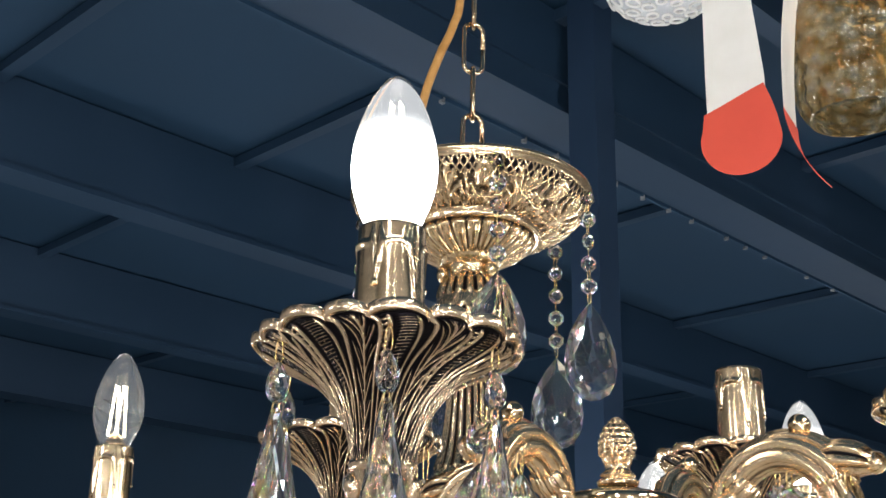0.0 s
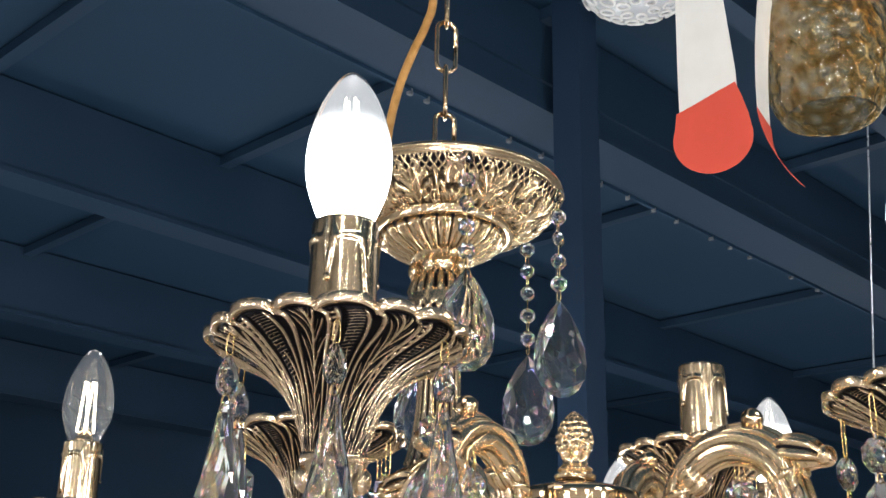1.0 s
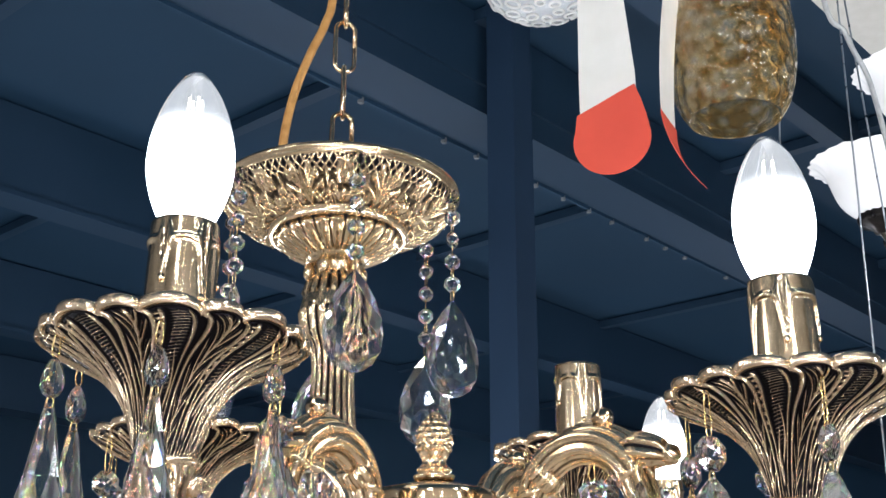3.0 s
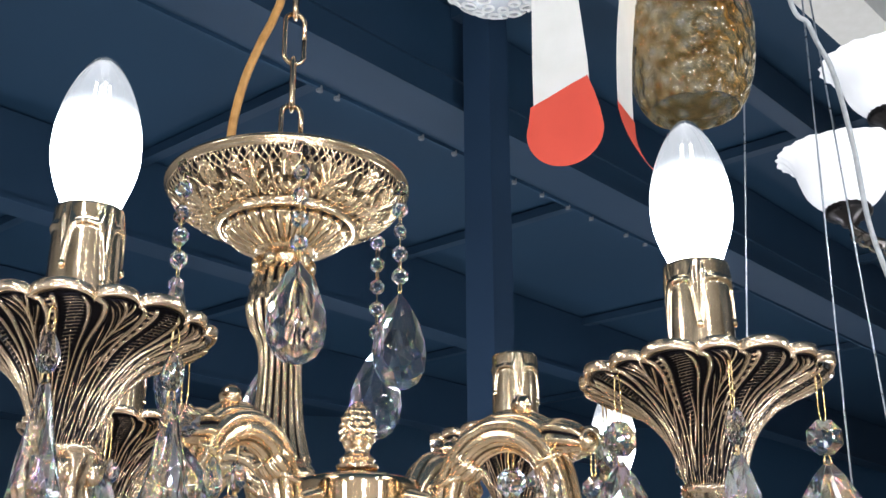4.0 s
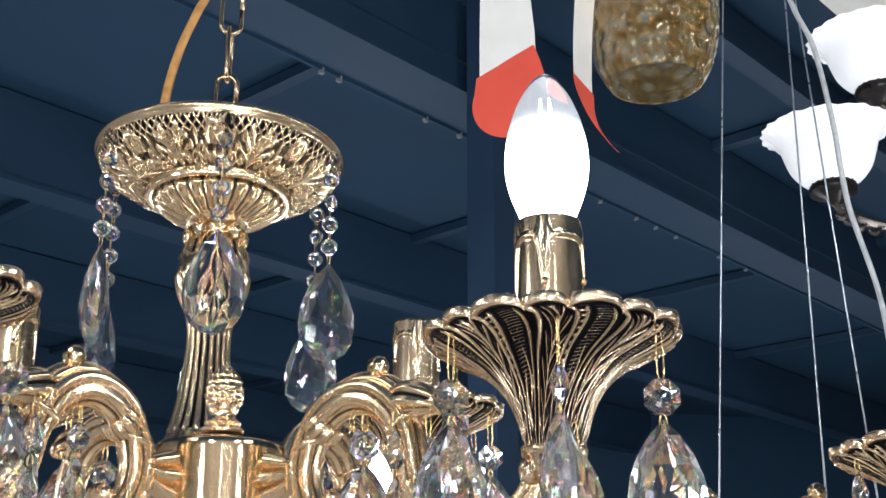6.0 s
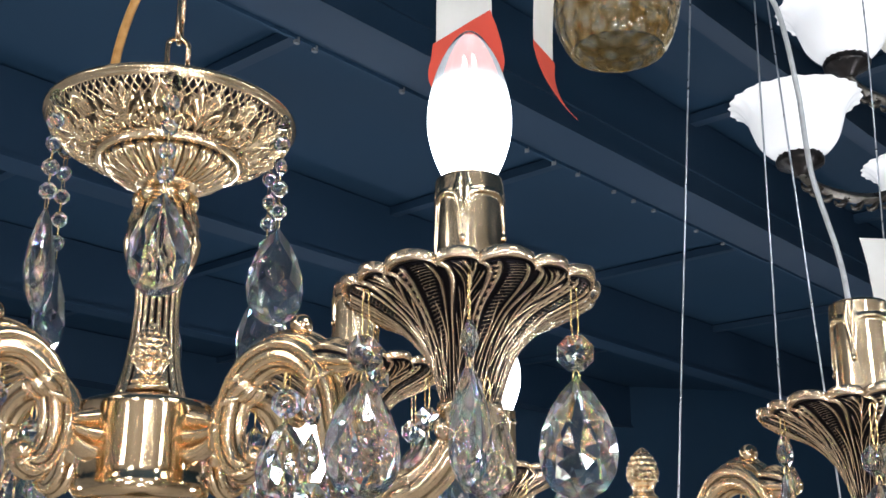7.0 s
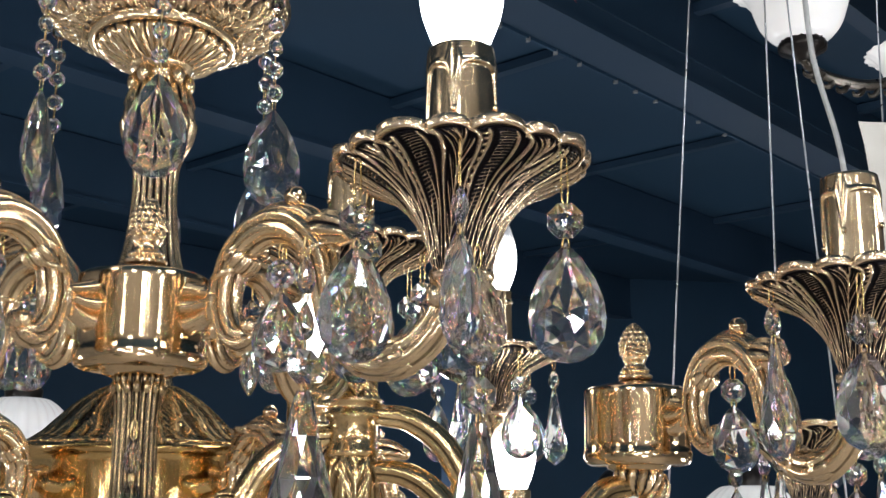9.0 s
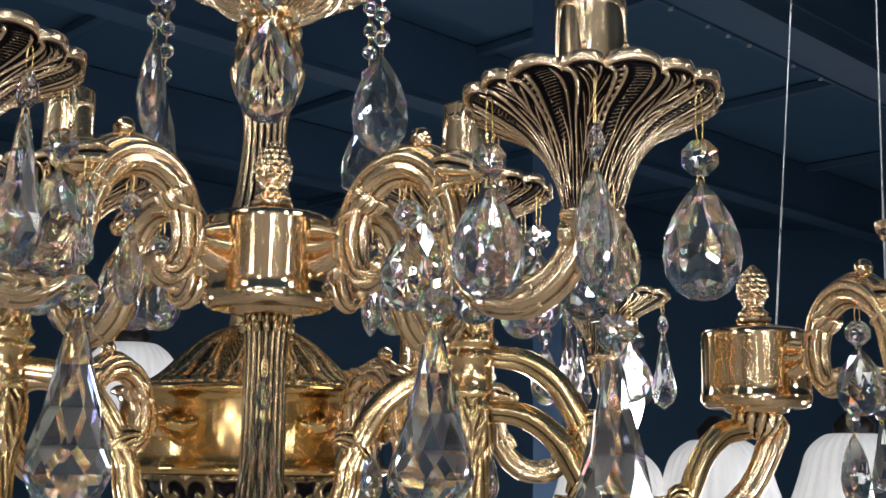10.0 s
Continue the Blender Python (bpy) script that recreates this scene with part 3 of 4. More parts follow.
def octagon_mesh(r, d, name="bead"):
    """An eight-sided cut bead that stands in the xz plane, its top at z = 0; facets meet in a point on both sides."""
    verts = [(r * math.cos(PI * (j + 0.5) / 4), y * d, r * math.sin(PI * (j + 0.5) / 4) - r) for y in (-0.10, 0.10) for j in range(8)]
    faces = [(j, (j + 1) % 8, 8 + (j + 1) % 8, 8 + j) for j in range(8)]
    for s, y in ((0, -1), (8, 1)):
        base = len(verts)
        verts += [(0.42 * r * math.cos(PI * j / 4), y * 0.40 * d, 0.42 * r * math.sin(PI * j / 4) - r) for j in range(8)] + [(0, y * 0.5 * d, -r)]
        for j in range(8):
            k = (j + 1) % 8
            faces += [(s + j, base + j, base + k), (s + j, s + k, base + k), (base + j, base + k, base + 8)]
    return mesh_of(name, verts, outward(verts, faces), CRYSTAL, False)


def pin_mesh(length, name="pin"):
    """A bent wire clip that hangs from z = 0."""
    w = 0.0010
    loop = [(0, 0, 0.0005), (w, 0, -0.001), (w * 1.2, 0, -length * 0.8), (0, 0, -length), (-w * 1.2, 0, -length * 0.8), (-w, 0, -0.001), (0, 0, 0.0005)]
    return made(name, WIRE, tube(loop, 0.00034, 6, count=24))


BOBECHE, SLEEVE, CUP, HUB, FINIAL = bobeche_mesh(), sleeve_mesh(), cup_mesh(), hub_mesh(), finial_mesh()
ARM, ARM_PARTS = arm_mesh()
BALL = made("arm_ball", GOLD, ball((0, 0, 0.0035), 0.0050, 20), lathe([(0.0036, -0.004), (0.0040, -0.001), (0.0030, 0.0)], 16))
BULB, DIM_BULB, CORE, FILAMENTS, STEM, LIT_FILAMENTS = bulb_meshes()
ALMOND, ALMOND_BIG, PRISM = drop_mesh(0.0290, 0.0455, 0.015), drop_mesh(0.044, 0.077, 0.019), prism_mesh(0.020, 0.056)
OCTAGON, OCTAGON_SMALL, OLIVE = octagon_mesh(0.0073, 0.0070), octagon_mesh(0.0068, 0.0098), drop_mesh(0.0085, 0.016, 0.0085, "bead")
ALMOND_SMALL = drop_mesh(0.0240, 0.036, 0.011)
PIN, PIN_SMALL, PIN_LONG = pin_mesh(0.0085), pin_mesh(0.0045), pin_mesh(0.0188)

chandelier = thing("chandelier", "tall antique gold chandelier with candle arms and crystal drops", "chandelier", (AXIS.x, AXIS.y, 1.86))
BACK = Matrix.Translation((-AXIS.x, -AXIS.y, -1.86))


def piece(name, me, m, label="", parent=None):
    """A part of the chandelier at a place of the room, or a piece of such a part."""
    if parent is None:
        return part(name, me, chandelier, BACK @ m, label)
    return part(name, me, parent, (BACK.inverted() @ parent.matrix_basis).inverted() @ m if parent.parent else parent.matrix_basis.inverted() @ m, label)


def hang(x, y, z, turn, kind, parent):
    """A crystal string that hangs from (x, y, z); turn: where its flat face looks."""
    m = pose(x, y, z, 0, 0, turn)
    piece("pin", PIN_LONG if kind == "almond" else PIN, m, parent=parent)
    if kind == "prism":
        piece("bead", OLIVE, m @ pose(0, 0, -0.0075), parent=parent)
        piece("pin", PIN_SMALL, m @ pose(0, 0, -0.0225), parent=parent)
        piece("crystal_prism", PRISM, m @ pose(0, 0, -0.0255), parent=parent)
    elif kind == "small":
        piece("bead", OCTAGON_SMALL, m @ pose(0, 0, -0.0075), parent=parent)
        piece("pin", PIN_SMALL, m @ pose(0, 0, -0.0185), parent=parent)
        piece("crystal_drop", ALMOND_SMALL, m @ pose(0, 0, -0.0215), parent=parent)
    else:
        piece("bead", OCTAGON, m @ pose(0, 0, -0.0175), parent=parent)
        piece("pin", PIN_SMALL, m @ pose(0, 0, -0.0313), parent=parent)
        piece("crystal_drop", ALMOND, m @ pose(0, 0, -0.0332), parent=parent)


def candle(x, y, rim, turn=0.0, bulb="lit", kinds="aaaaaa", first=0.0, sleeve_up=0.008):
    """A bobeche with its rim at that height, its sleeve, bulb and crystals."""
    dish = piece("bobeche", BOBECHE, pose(x, y, rim - 0.0020, LEAN) @ pose(0, 0, 0, 0, 0, turn), "antique gold scalloped leaf saucer with dark patina")
    piece("arm_cup", CUP, pose(x, y, rim - 0.047), parent=dish)
    if bulb != "bare":
        piece("candle_sleeve", SLEEVE, pose(x, y, rim - 0.002 + sleeve_up, 0, 0, turn), parent=dish)
    top = rim - 0.002 + sleeve_up + 0.043
    if bulb in ("lit", "filament"):
        b = piece("candle_bulb", BULB if bulb == "lit" else DIM_BULB, pose(x, y, top), "clear candle bulb" + (", lit" if bulb == "lit" else " with glowing filaments"))
        b.visible_shadow = False
        if bulb == "lit":
            piece("light_core", CORE, pose(x, y, top), parent=b)
            for me in LIT_FILAMENTS:
                piece("filament", me, pose(x, y, top), parent=b)
        else:
            piece("filament", FILAMENTS, pose(x, y, top), parent=b)
            piece("stem", STEM, pose(x, y, top), parent=b)
    for k, kind in enumerate(kinds):
        if kind == "-":
            continue
        a = radians(first + 60 * k)
        hang(x + 0.0455 * math.cos(a), y + 0.0455 * math.sin(a), rim - 0.0055, 90 if kind == "e" else (9, -14, -14, 5, -8, 30)[k], "prism" if kind == "p" else "almond", dish)


def scroll_arm(x, y, z, angle, reach, lift=0.0, crystal=True):
    """An arm from a hub at (x, y), whose middle is at z, out to the given reach."""
    m = pose(x, y, z, 0, 0, angle) @ Matrix.Diagonal((reach / 0.166, 1, 1, 1))
    arm = piece("arm", ARM, m)
    for name, me in ARM_PARTS:
        part(name, me, arm)
    s = reach / 0.166
    d = Vector((math.cos(radians(angle)), math.sin(radians(angle))))
    piece("arm_ball", BALL, pose(x + d.x * 0.085 * s, y + d.y * 0.085 * s, z + 0.0425), parent=arm)
    if crystal:
        hang(x + d.x * 0.079 * s, y + d.y * 0.079 * s, z + 0.0265, angle + 35, "small", arm)


def satellite(x, y, z, arms, rod):
    """An arm hub with its finial and arms. arms: angle, reach, rim height, bulb, crystals, first angle."""
    hub = piece("arm_hub", HUB, pose(x, y, z))
    piece("finial", FINIAL, pose(x, y, z + 0.0252), parent=hub)
    if rod == "straight":
        shaft = tube([(0, 0, -0.027), (0, 0, -0.036), (0, 0, -0.05), (0, 0, -0.08), (0, 0, -0.11), (0, 0, -0.16)], [0.0118, 0.0104, 0.0096, 0.0098, 0.0102, 0.0108], 160, 20, 0.055, 30, 1.0, 0.42, 0.1)
        beads = [ball((0.0112 * math.cos(k * PI / 8), 0.0112 * math.sin(k * PI / 8), -0.0335), 0.0020, 8, (1, 1, 1.6)) for k in range(16)]
        piece("hub_rod", made("hub_rod", BRONZE, shaft, *beads), pose(x, y, z), parent=hub)
    else:
        foot = lathe([(0.0110, -0.026), (0.0135, -0.029), (0.0125, -0.034), (0.0085, -0.040), (0.0002, -0.043)], 96, lambda u, a, r, q: (r * (1 + 0.08 * math.cos(12 * a + 5 * u)), q, 1.0 if math.cos(12 * a + 5 * u) > -0.5 else 0.25), curve=16)
        bend = tube([(0.012, 0, -0.030), (0.013, 0, -0.037), (0.007, 0, -0.047), (0.002, 0, -0.058), (-0.006, 0, -0.071), (-0.020, 0, -0.084), (-0.036, 0, -0.092)], [0.0040, 0.0060, 0.0076, 0.0072, 0.0070, 0.0068, 0.0064], 84, 8, 0.08, 60, 1.0, 0.3, -0.75)
        piece("hub_rod", made("hub_rod", CAST, foot, bend), pose(x, y, z), parent=hub)
    for angle, reach, rim, bulb, kinds, first in arms:
        scroll_arm(x, y, z, angle, reach)
        candle(x + reach * math.cos(radians(angle)), y + reach * math.sin(radians(angle)), rim, angle, bulb, kinds, first, 0.004 if bulb else 0.008)


satellite(0.0, 0.0, 1.967, ((-138.6, 0.164, 2.0255, "lit", "pppaap", -155), (-42.6, 0.174, 2.0160, "lit", "aea-aa", -163), (45.0, 0.155, 2.0290, "", "aaaaaa", -150), (137.0, 0.165, 2.0280, "", "aaaaaa", -150)), "straight")
satellite(0.2767, 0.0896, 1.929, ((-67.0, 0.156, 1.9880, "", "paaaaa", -180),), "bent")


# ---- central column, dish and chain ----
def dish_mesh():
    nt = 840
    prof = [(0.0985, 0.0050), (0.0997, 0.0040), (0.0997, 0.0012), (0.0985, 0.0002)] + [(r, z) for r, z in smooth_line([(0.0972, 0.0), (0.0945, -0.0075), (0.0875, -0.0145), (0.0750, -0.0222), (0.0585, -0.0290)], 90)]
    prof += [(0.0579, -0.0291), (0.0579, -0.0295), (0.0576, -0.0315), (0.0572, -0.0340), (0.0570, -0.0344), (0.0562, -0.0346), (0.0528, -0.0350), (0.0516, -0.0340)]
    prof += [(r, z) for r, z in smooth_line([(0.0510, -0.0342), (0.0488, -0.0382), (0.0425, -0.0436), (0.0335, -0.0484), (0.0255, -0.0515)], 28)]
    prof += [(0.0248, -0.0522), (0.0235, -0.0528), (0.0222, -0.0560), (0.0002, -0.0560)]

    def spiral(y, w, size):
        c = math.hypot(y * 0.85, w)
        return max(ridge(c - size, 0.062), ridge(c, 0.075))

    def motif(odd, y, w):
        """Height of the cast leaves: y across half a motif, w from the rim inwards."""
        if odd:          # a ball in an open ring over a spread leaf, with curls beside it
            c = math.hypot(y * 0.80, (w - 0.30) * 1.0)
            ring = ridge(c - 0.27, 0.105) * (1.0 if w < 0.46 else 0.0)
            orb = ridge(c, 0.19) ** 0.6
            leaf = ridge(math.hypot(y * 0.85, (w - 0.80) * 1.15) - 0.10 * math.cos(3 * math.atan2(w - 0.80, y)), 0.30) ** 0.7
            side = max(ridge(math.hypot((y - 0.60) * 0.85, w - 0.62) - 0.15, 0.075), ridge(math.hypot((y - 0.55) * 0.85, w - 0.60), 0.075),
                       ridge(y - 0.86 + 0.35 * (w - 0.2) ** 2, 0.085) * clamp((w - 0.12) * 8))
            foot = ridge(y - 0.45 - 0.5 * (1 - w), 0.07) * clamp((w - 0.72) * 10)
            return max(ring, orb, leaf, side, foot, spiral(y - 0.98, w - 0.80, 0.16))
        h = max(ridge(y, 0.075) * clamp((w - 0.10) * 7), spiral(y - 0.98, w - 0.80, 0.16), spiral(y - 0.52, w - 0.78, 0.12))     # a palmette of curled fronds
        for reach, tip in ((0.34, 0.10), (0.62, 0.22), (0.86, 0.46)):
            t = clamp((1.02 - w) / (1.02 - tip))
            line = reach * t ** 1.9
            if w > tip:
                h = max(h, ridge((y - line) / (1 + 1.6 * t * reach), 0.078 + 0.025 * t))
            h = max(h, 0.95 * ridge(math.hypot((y - reach - 0.03) * 0.85, w - tip - 0.03), 0.125) ** 0.6)
        return h

    def shape(u, a, r, z):
        if 0.0585 <= r <= 0.0972 and -0.0292 < z <= 0:
            v = (0.0972 - r) / 0.0387                     # 0 at the rim, 1 at the ring
            h = 0.0
            if v < 0.26:                                   # fine lattice behind the leaf tips
                x = a * 0.095
                p, q = (x + v * 0.040) / 0.0066 % 1.0, (x - v * 0.040) / 0.0066 % 1.0
                h = max(ridge(p - 0.5, 0.17), ridge(q - 0.5, 0.17)) * 0.62
            s = a * 16 / (2 * PI)
            h = max(h, motif(int(s) % 2, abs(s % 1.0 - 0.5) * 2, (v - 0.06) / 0.94) if v > 0.06 else 0, ridge(v, 0.035))
            floor_ = 0.14 + 0.20 * clamp((v - 0.12) * 6)
            return r + 0.0008 * h, z - 0.0021 * h + 0.0010, floor_ + (1 - floor_) * clamp(h * 1.35)
        if 0.0255 <= r <= 0.0510 and z < -0.033:
            w = abs(math.cos(12 * a)) ** 0.6
            w *= clamp((0.0510 - r) / (0.0006 + 0.0032 * (1 - w)))      # flutes end in round arches
            return r * (1 + 0.045 * (w - 0.6)), z - 0.0026 * (w - 0.5), 0.1 + 0.9 * clamp(w * 1.6)
        return r, z, 1.0
    top = lathe([(0.0985, 0.0050), (0.0940, 0.0075), (0.0500, 0.0105), (0.012, 0.0120), (0.0002, 0.0120)], 96)
    return made("crown_dish", CROWN, lathe(prof, nt, shape), top)


def column_mesh():
    def shape(u, a, r, z):
        if -0.055 < z - 2.222 + 0.0 and z < 2.1855 and z > 2.175:
            return r, z, 1.0
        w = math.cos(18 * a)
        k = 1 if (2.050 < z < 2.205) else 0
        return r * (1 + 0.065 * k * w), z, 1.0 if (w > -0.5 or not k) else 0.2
    prof = smooth_line([(0.0002, 2.2240), (0.0200, 2.2230), (0.0205, 2.2150), (0.0172, 2.2120), (0.0170, 2.2030), (0.0225, 2.1990), (0.0265, 2.1860), (0.0280, 2.1720), (0.0250, 2.1560), (0.0185, 2.1420), (0.0162, 2.1270), (0.0165, 2.1050),
                        (0.0190, 2.0780), (0.0225, 2.0600), (0.0262, 2.0480), (0.0300, 2.0420), (0.0300, 2.0360), (0.0240, 2.0300), (0.0200, 2.0100), (0.0195, 1.9900), (0.0215, 1.9700), (0.0225, 1.9620), (0.0002, 1.9600)], 150)
    beads = [ball((0.0225 * math.cos(a), 0.0225 * math.sin(a), 2.2080), 0.0052, 12, (1, 1, 1.5)) for a in (radians(20 + 72 * k) for k in range(5))]
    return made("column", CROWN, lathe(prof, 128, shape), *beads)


def ring_meshes():
    def dome(u, a, r, z):
        s = a * 10 / (2 * PI) % 1.0
        y = abs(s - 0.5) * 2
        rib = max(ridge(y - 0.15 - 0.75 * u, 0.10), ridge(y - 0.02 - 0.55 * u, 0.07))
        mesh = 0.55 * ridge((u * 16 + y * 5) % 1.0 - 0.5, 0.3) * (1 if y > 0.25 + 0.75 * u else 0)
        curls = ridge(math.hypot(y - 0.5, (u - 0.70) * 2.2) - 0.28, 0.12) * (1 if u > 0.45 else 0)
        beads = ridge(math.hypot((a * 40 / (2 * PI)) % 1.0 - 0.5, (u - 0.93) * 7), 0.45)
        h = max(rib, mesh, curls, beads, ridge(u - 0.84, 0.03))
        return r * (1 + 0.035 * h), z + 0.001 * h, 0.36 + 0.64 * h
    d = made("dome", CAST_BRASS, lathe([(0.0225, 0.105), (0.0300, 0.1020), (0.0440, 0.0930), (0.0560, 0.0820), (0.0680, 0.0700), (0.0800, 0.0620), (0.0860, 0.0590)], 360, dome, curve=64))
    body = lathe([(0.0860, 0.0600), (0.1020, 0.0595), (0.1045, 0.0575), (0.1045, 0.0550), (0.1000, 0.0530), (0.0975, 0.0480), (0.0975, 0.0120), (0.1000, 0.0060), (0.1045, 0.0040), (0.1045, 0.0), (0.1000, -0.0015), (0.0960, -0.002)], 96)

    brackets = []
    for angle in (-58, -122, -2, 182):                 # leaf-cast roots of the arms
        ca, sa = math.cos(radians(angle)), math.sin(radians(angle))
        for k in (-2, -1, 0, 1, 2):
            pts = [(0.0950, k * 0.0085, 0.031 + 0.0020 * k * k - 0.006), (0.1030, k * 0.0062, 0.031), (0.1110, k * 0.0035, 0.033)]
            brackets.append(tube([(x * ca - y * sa, x * sa + y * ca, q) for x, y, q in pts], [0.0056, 0.0050, 0.0044], 16, 4, 0.12, 12))

    def bowl(u, a, r, z):
        x = a * 22 / (2 * PI)
        s, t = x % 1.0 - 0.5, (-z) / 0.030
        if int(x) % 2:
            s = -s
        rho, phi = math.hypot(s - 0.12, t - 0.45), math.atan2(t - 0.45, s - 0.12)
        curl_ = clamp(0.5 + 0.9 * math.cos(phi - 13 * rho)) * clamp((0.62 - rho) * 6)
        frond = clamp(0.2 + math.cos(7 * phi + 9 * rho)) * clamp((rho - 0.30) * 6) * clamp((0.80 - rho) * 5)
        h = max(curl_, 0.8 * frond, ridge(t - 0.02, 0.07))
        return r + 0.0022 * h, z, 0.04 + 0.72 * h
    b = made("bowl", BRONZE, lathe([(0.0960, -0.002), (0.0950, -0.008), (0.0910, -0.020), (0.0830, -0.034), (0.0700, -0.048), (0.0500, -0.060), (0.0002, -0.066)], 504, bowl, curve=64))
    return d, made("ring_body", TURNED_BRASS, body, *brackets), b


def link_mesh(length, w, r, name="chain_link"):
    pts = []
    for k in range(33):
        a = 2 * PI * k / 32
        pts.append((w * math.cos(a), 0, (length / 2 - w) * (1 if math.sin(a) > 0 else -1) * (1 if abs(math.sin(a)) > 1e-6 else 0) + w * math.sin(a)))
    return made(name, GOLD, tube(pts, r, 12))


cx, cy = AXIS
PIN_LINK = pin_mesh(0.0095)
dish = piece("crown_dish", dish_mesh(), pose(cx, cy, 2.2695, LEAN) @ pose(0, 0, 0, 0, 0, 8), "antique gold round dish with pierced leaf relief")
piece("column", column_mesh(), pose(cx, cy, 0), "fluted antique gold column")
dome_me, ring_me, bowl_me = ring_meshes()
piece("ring_body", ring_me, pose(cx, cy, 1.862))
piece("dome", dome_me, pose(cx, cy, 1.862))
piece("bowl", bowl_me, pose(cx, cy, 1.862))
for k, angle in enumerate((-88, -26, 31, 92, 152, -148)):
    a = radians(angle)
    x, y = cx + 0.0965 * math.cos(a), cy + 0.0965 * math.sin(a)
    top, n = 2.2735 + 0.0965 * math.sin(a) * math.sin(radians(LEAN)), 5
    pitch = 0.0186 if math.sin(a) < 0.1 else 0.0200
    top -= 0.010 if angle in (31, 92) else 0.0
    string = piece("crystal_string", PIN_SMALL, pose(x, y, top, 0, 0, 15 * k))
    for j in range(n):
        z = top - 0.0045 - pitch * j
        piece("bead", OCTAGON_SMALL, pose(x, y, z, 0, 0, (12, -24, 30, 5, -16)[j] + (0, 10, -14, 8, -6, 18)[k]), parent=string)
        piece("pin", PIN_LINK, pose(x, y, z - 0.0114, 0, 0, 40 * j), parent=string)
    piece("crystal_drop", ALMOND_BIG, pose(x, y, top - 0.0060 - pitch * n, 0, 0, (5, 12, -20, 10, 66, 78)[k]), parent=string)

LINK = link_mesh(0.0485, 0.0086, 0.0021)
z = 2.3030
piece("chain_loop", link_mesh(0.050, 0.0085, 0.0022, "chain_loop"), pose(cx, cy, z + 0.022, 0, 0, 5))
z += 0.022 + 0.0450
k = 0
while z < 3.82:
    piece("chain_link", LINK, pose(cx, cy, z, 0, 0, 82 if k % 2 == 0 else 8))
    z += 0.0443
    k += 1
piece("chain_hook", made("chain_hook", GOLD, lathe([(0.0002, -0.06), (0.03, -0.05), (0.05, -0.02), (0.055, 0.0), (0.0002, 0.0)], 32)), pose(cx, cy, 3.86))
piece("power_cord", made("power_cord", CORD, tube([(-0.050, -0.004, 2.290), (-0.0475, -0.004, 2.330), (-0.040, -0.003, 2.370), (-0.029, -0.002, 2.405), (-0.018, 0.0, 2.435), (-0.012, 0.0, 2.470), (-0.013, 0.0, 2.60), (-0.012, 0.0, 3.0), (-0.01, 0, 3.84)], 0.0030, 12, 2, 0.25, 90)), pose(cx, cy, 0))

# lower tier: arms from the ring, posts and the two candles far out
for ang, post in ((-58.0, True), (-122.0, True), (-2.0, False), (182.0, False)):
    scroll_arm(cx + 0.075 * math.cos(radians(ang)), cy + 0.075 * math.sin(radians(ang)), 1.893, ang, 0.175, crystal=False)


def post_mesh():
    def leafy(u, a, r, z):
        s = a * 6 / (2 * PI) % 1.0 - 0.5
        e = abs(s)
        h = max(ridge(e, 0.07), ridge(e - 0.46, 0.07), 0.8 * ridge(((u * 5 + e * 3.0) % 1.0) - 0.5, 0.26))
        return r * (1 + 0.09 * (h - 0.4)), z, 0.42 + 0.58 * h
    top = lathe([(0.0002, 0.040), (0.0165, 0.040), (0.0158, 0.034), (0.0140, 0.026), (0.0135, 0.018), (0.0150, 0.0135)], 132, leafy, curve=36)
    collar = lathe([(0.0150, 0.0140), (0.0170, 0.0125), (0.0160, 0.0105), (0.0138, 0.0085), (0.0136, 0.0070), (0.0158, 0.0055), (0.0164, 0.0035), (0.0160, 0.0015), (0.0142, 0.0), (0.0140, -0.0150), (0.0156, -0.0165), (0.0158, -0.0190), (0.0140, -0.0205)], 64)
    beads = [ball((0.0164 * math.cos(k * PI / 16), 0.0164 * math.sin(k * PI / 16), 0.0036), 0.0013, 6) for k in range(32)]
    low = lathe([(0.0140, -0.0205), (0.0160, -0.030), (0.0145, -0.046), (0.0115, -0.062), (0.0100, -0.10), (0.0002, -0.101)], 132, leafy, curve=60)
    return made("arm_post", CAST_BRASS, top, collar, low, *beads)


def limb_mesh():
    a = tube([(0.010, 0, 0.006), (0.032, 0, 0.003), (0.050, 0, -0.009), (0.062, 0, -0.027), (0.067, 0, -0.041)], [0.0060, 0.0070, 0.0074, 0.0076, 0.0060], 84, 5, 0.06, 50, 1.0, 0.35, -0.88)
    tip = tube([(0.060, 0, -0.042), (0.066, 0, -0.034), (0.075, 0, -0.031), (0.081, 0, -0.033)], [0.0046, 0.0074, 0.0058, 0.0018], 60, 9, 0.10, 24, 1.0, 0.3, -0.5)
    b = tube([(0.066, 0, -0.036), (0.071, 0, -0.048), (0.073, 0, -0.062), (0.082, 0, -0.085), (0.105, 0, -0.100)], [0.0064, 0.0074, 0.0076, 0.0076, 0.0070], 84, 6, 0.07, 60, 1.0, 0.35, -0.8)
    return made("limb", CAST_BRASS, a, tip, b)


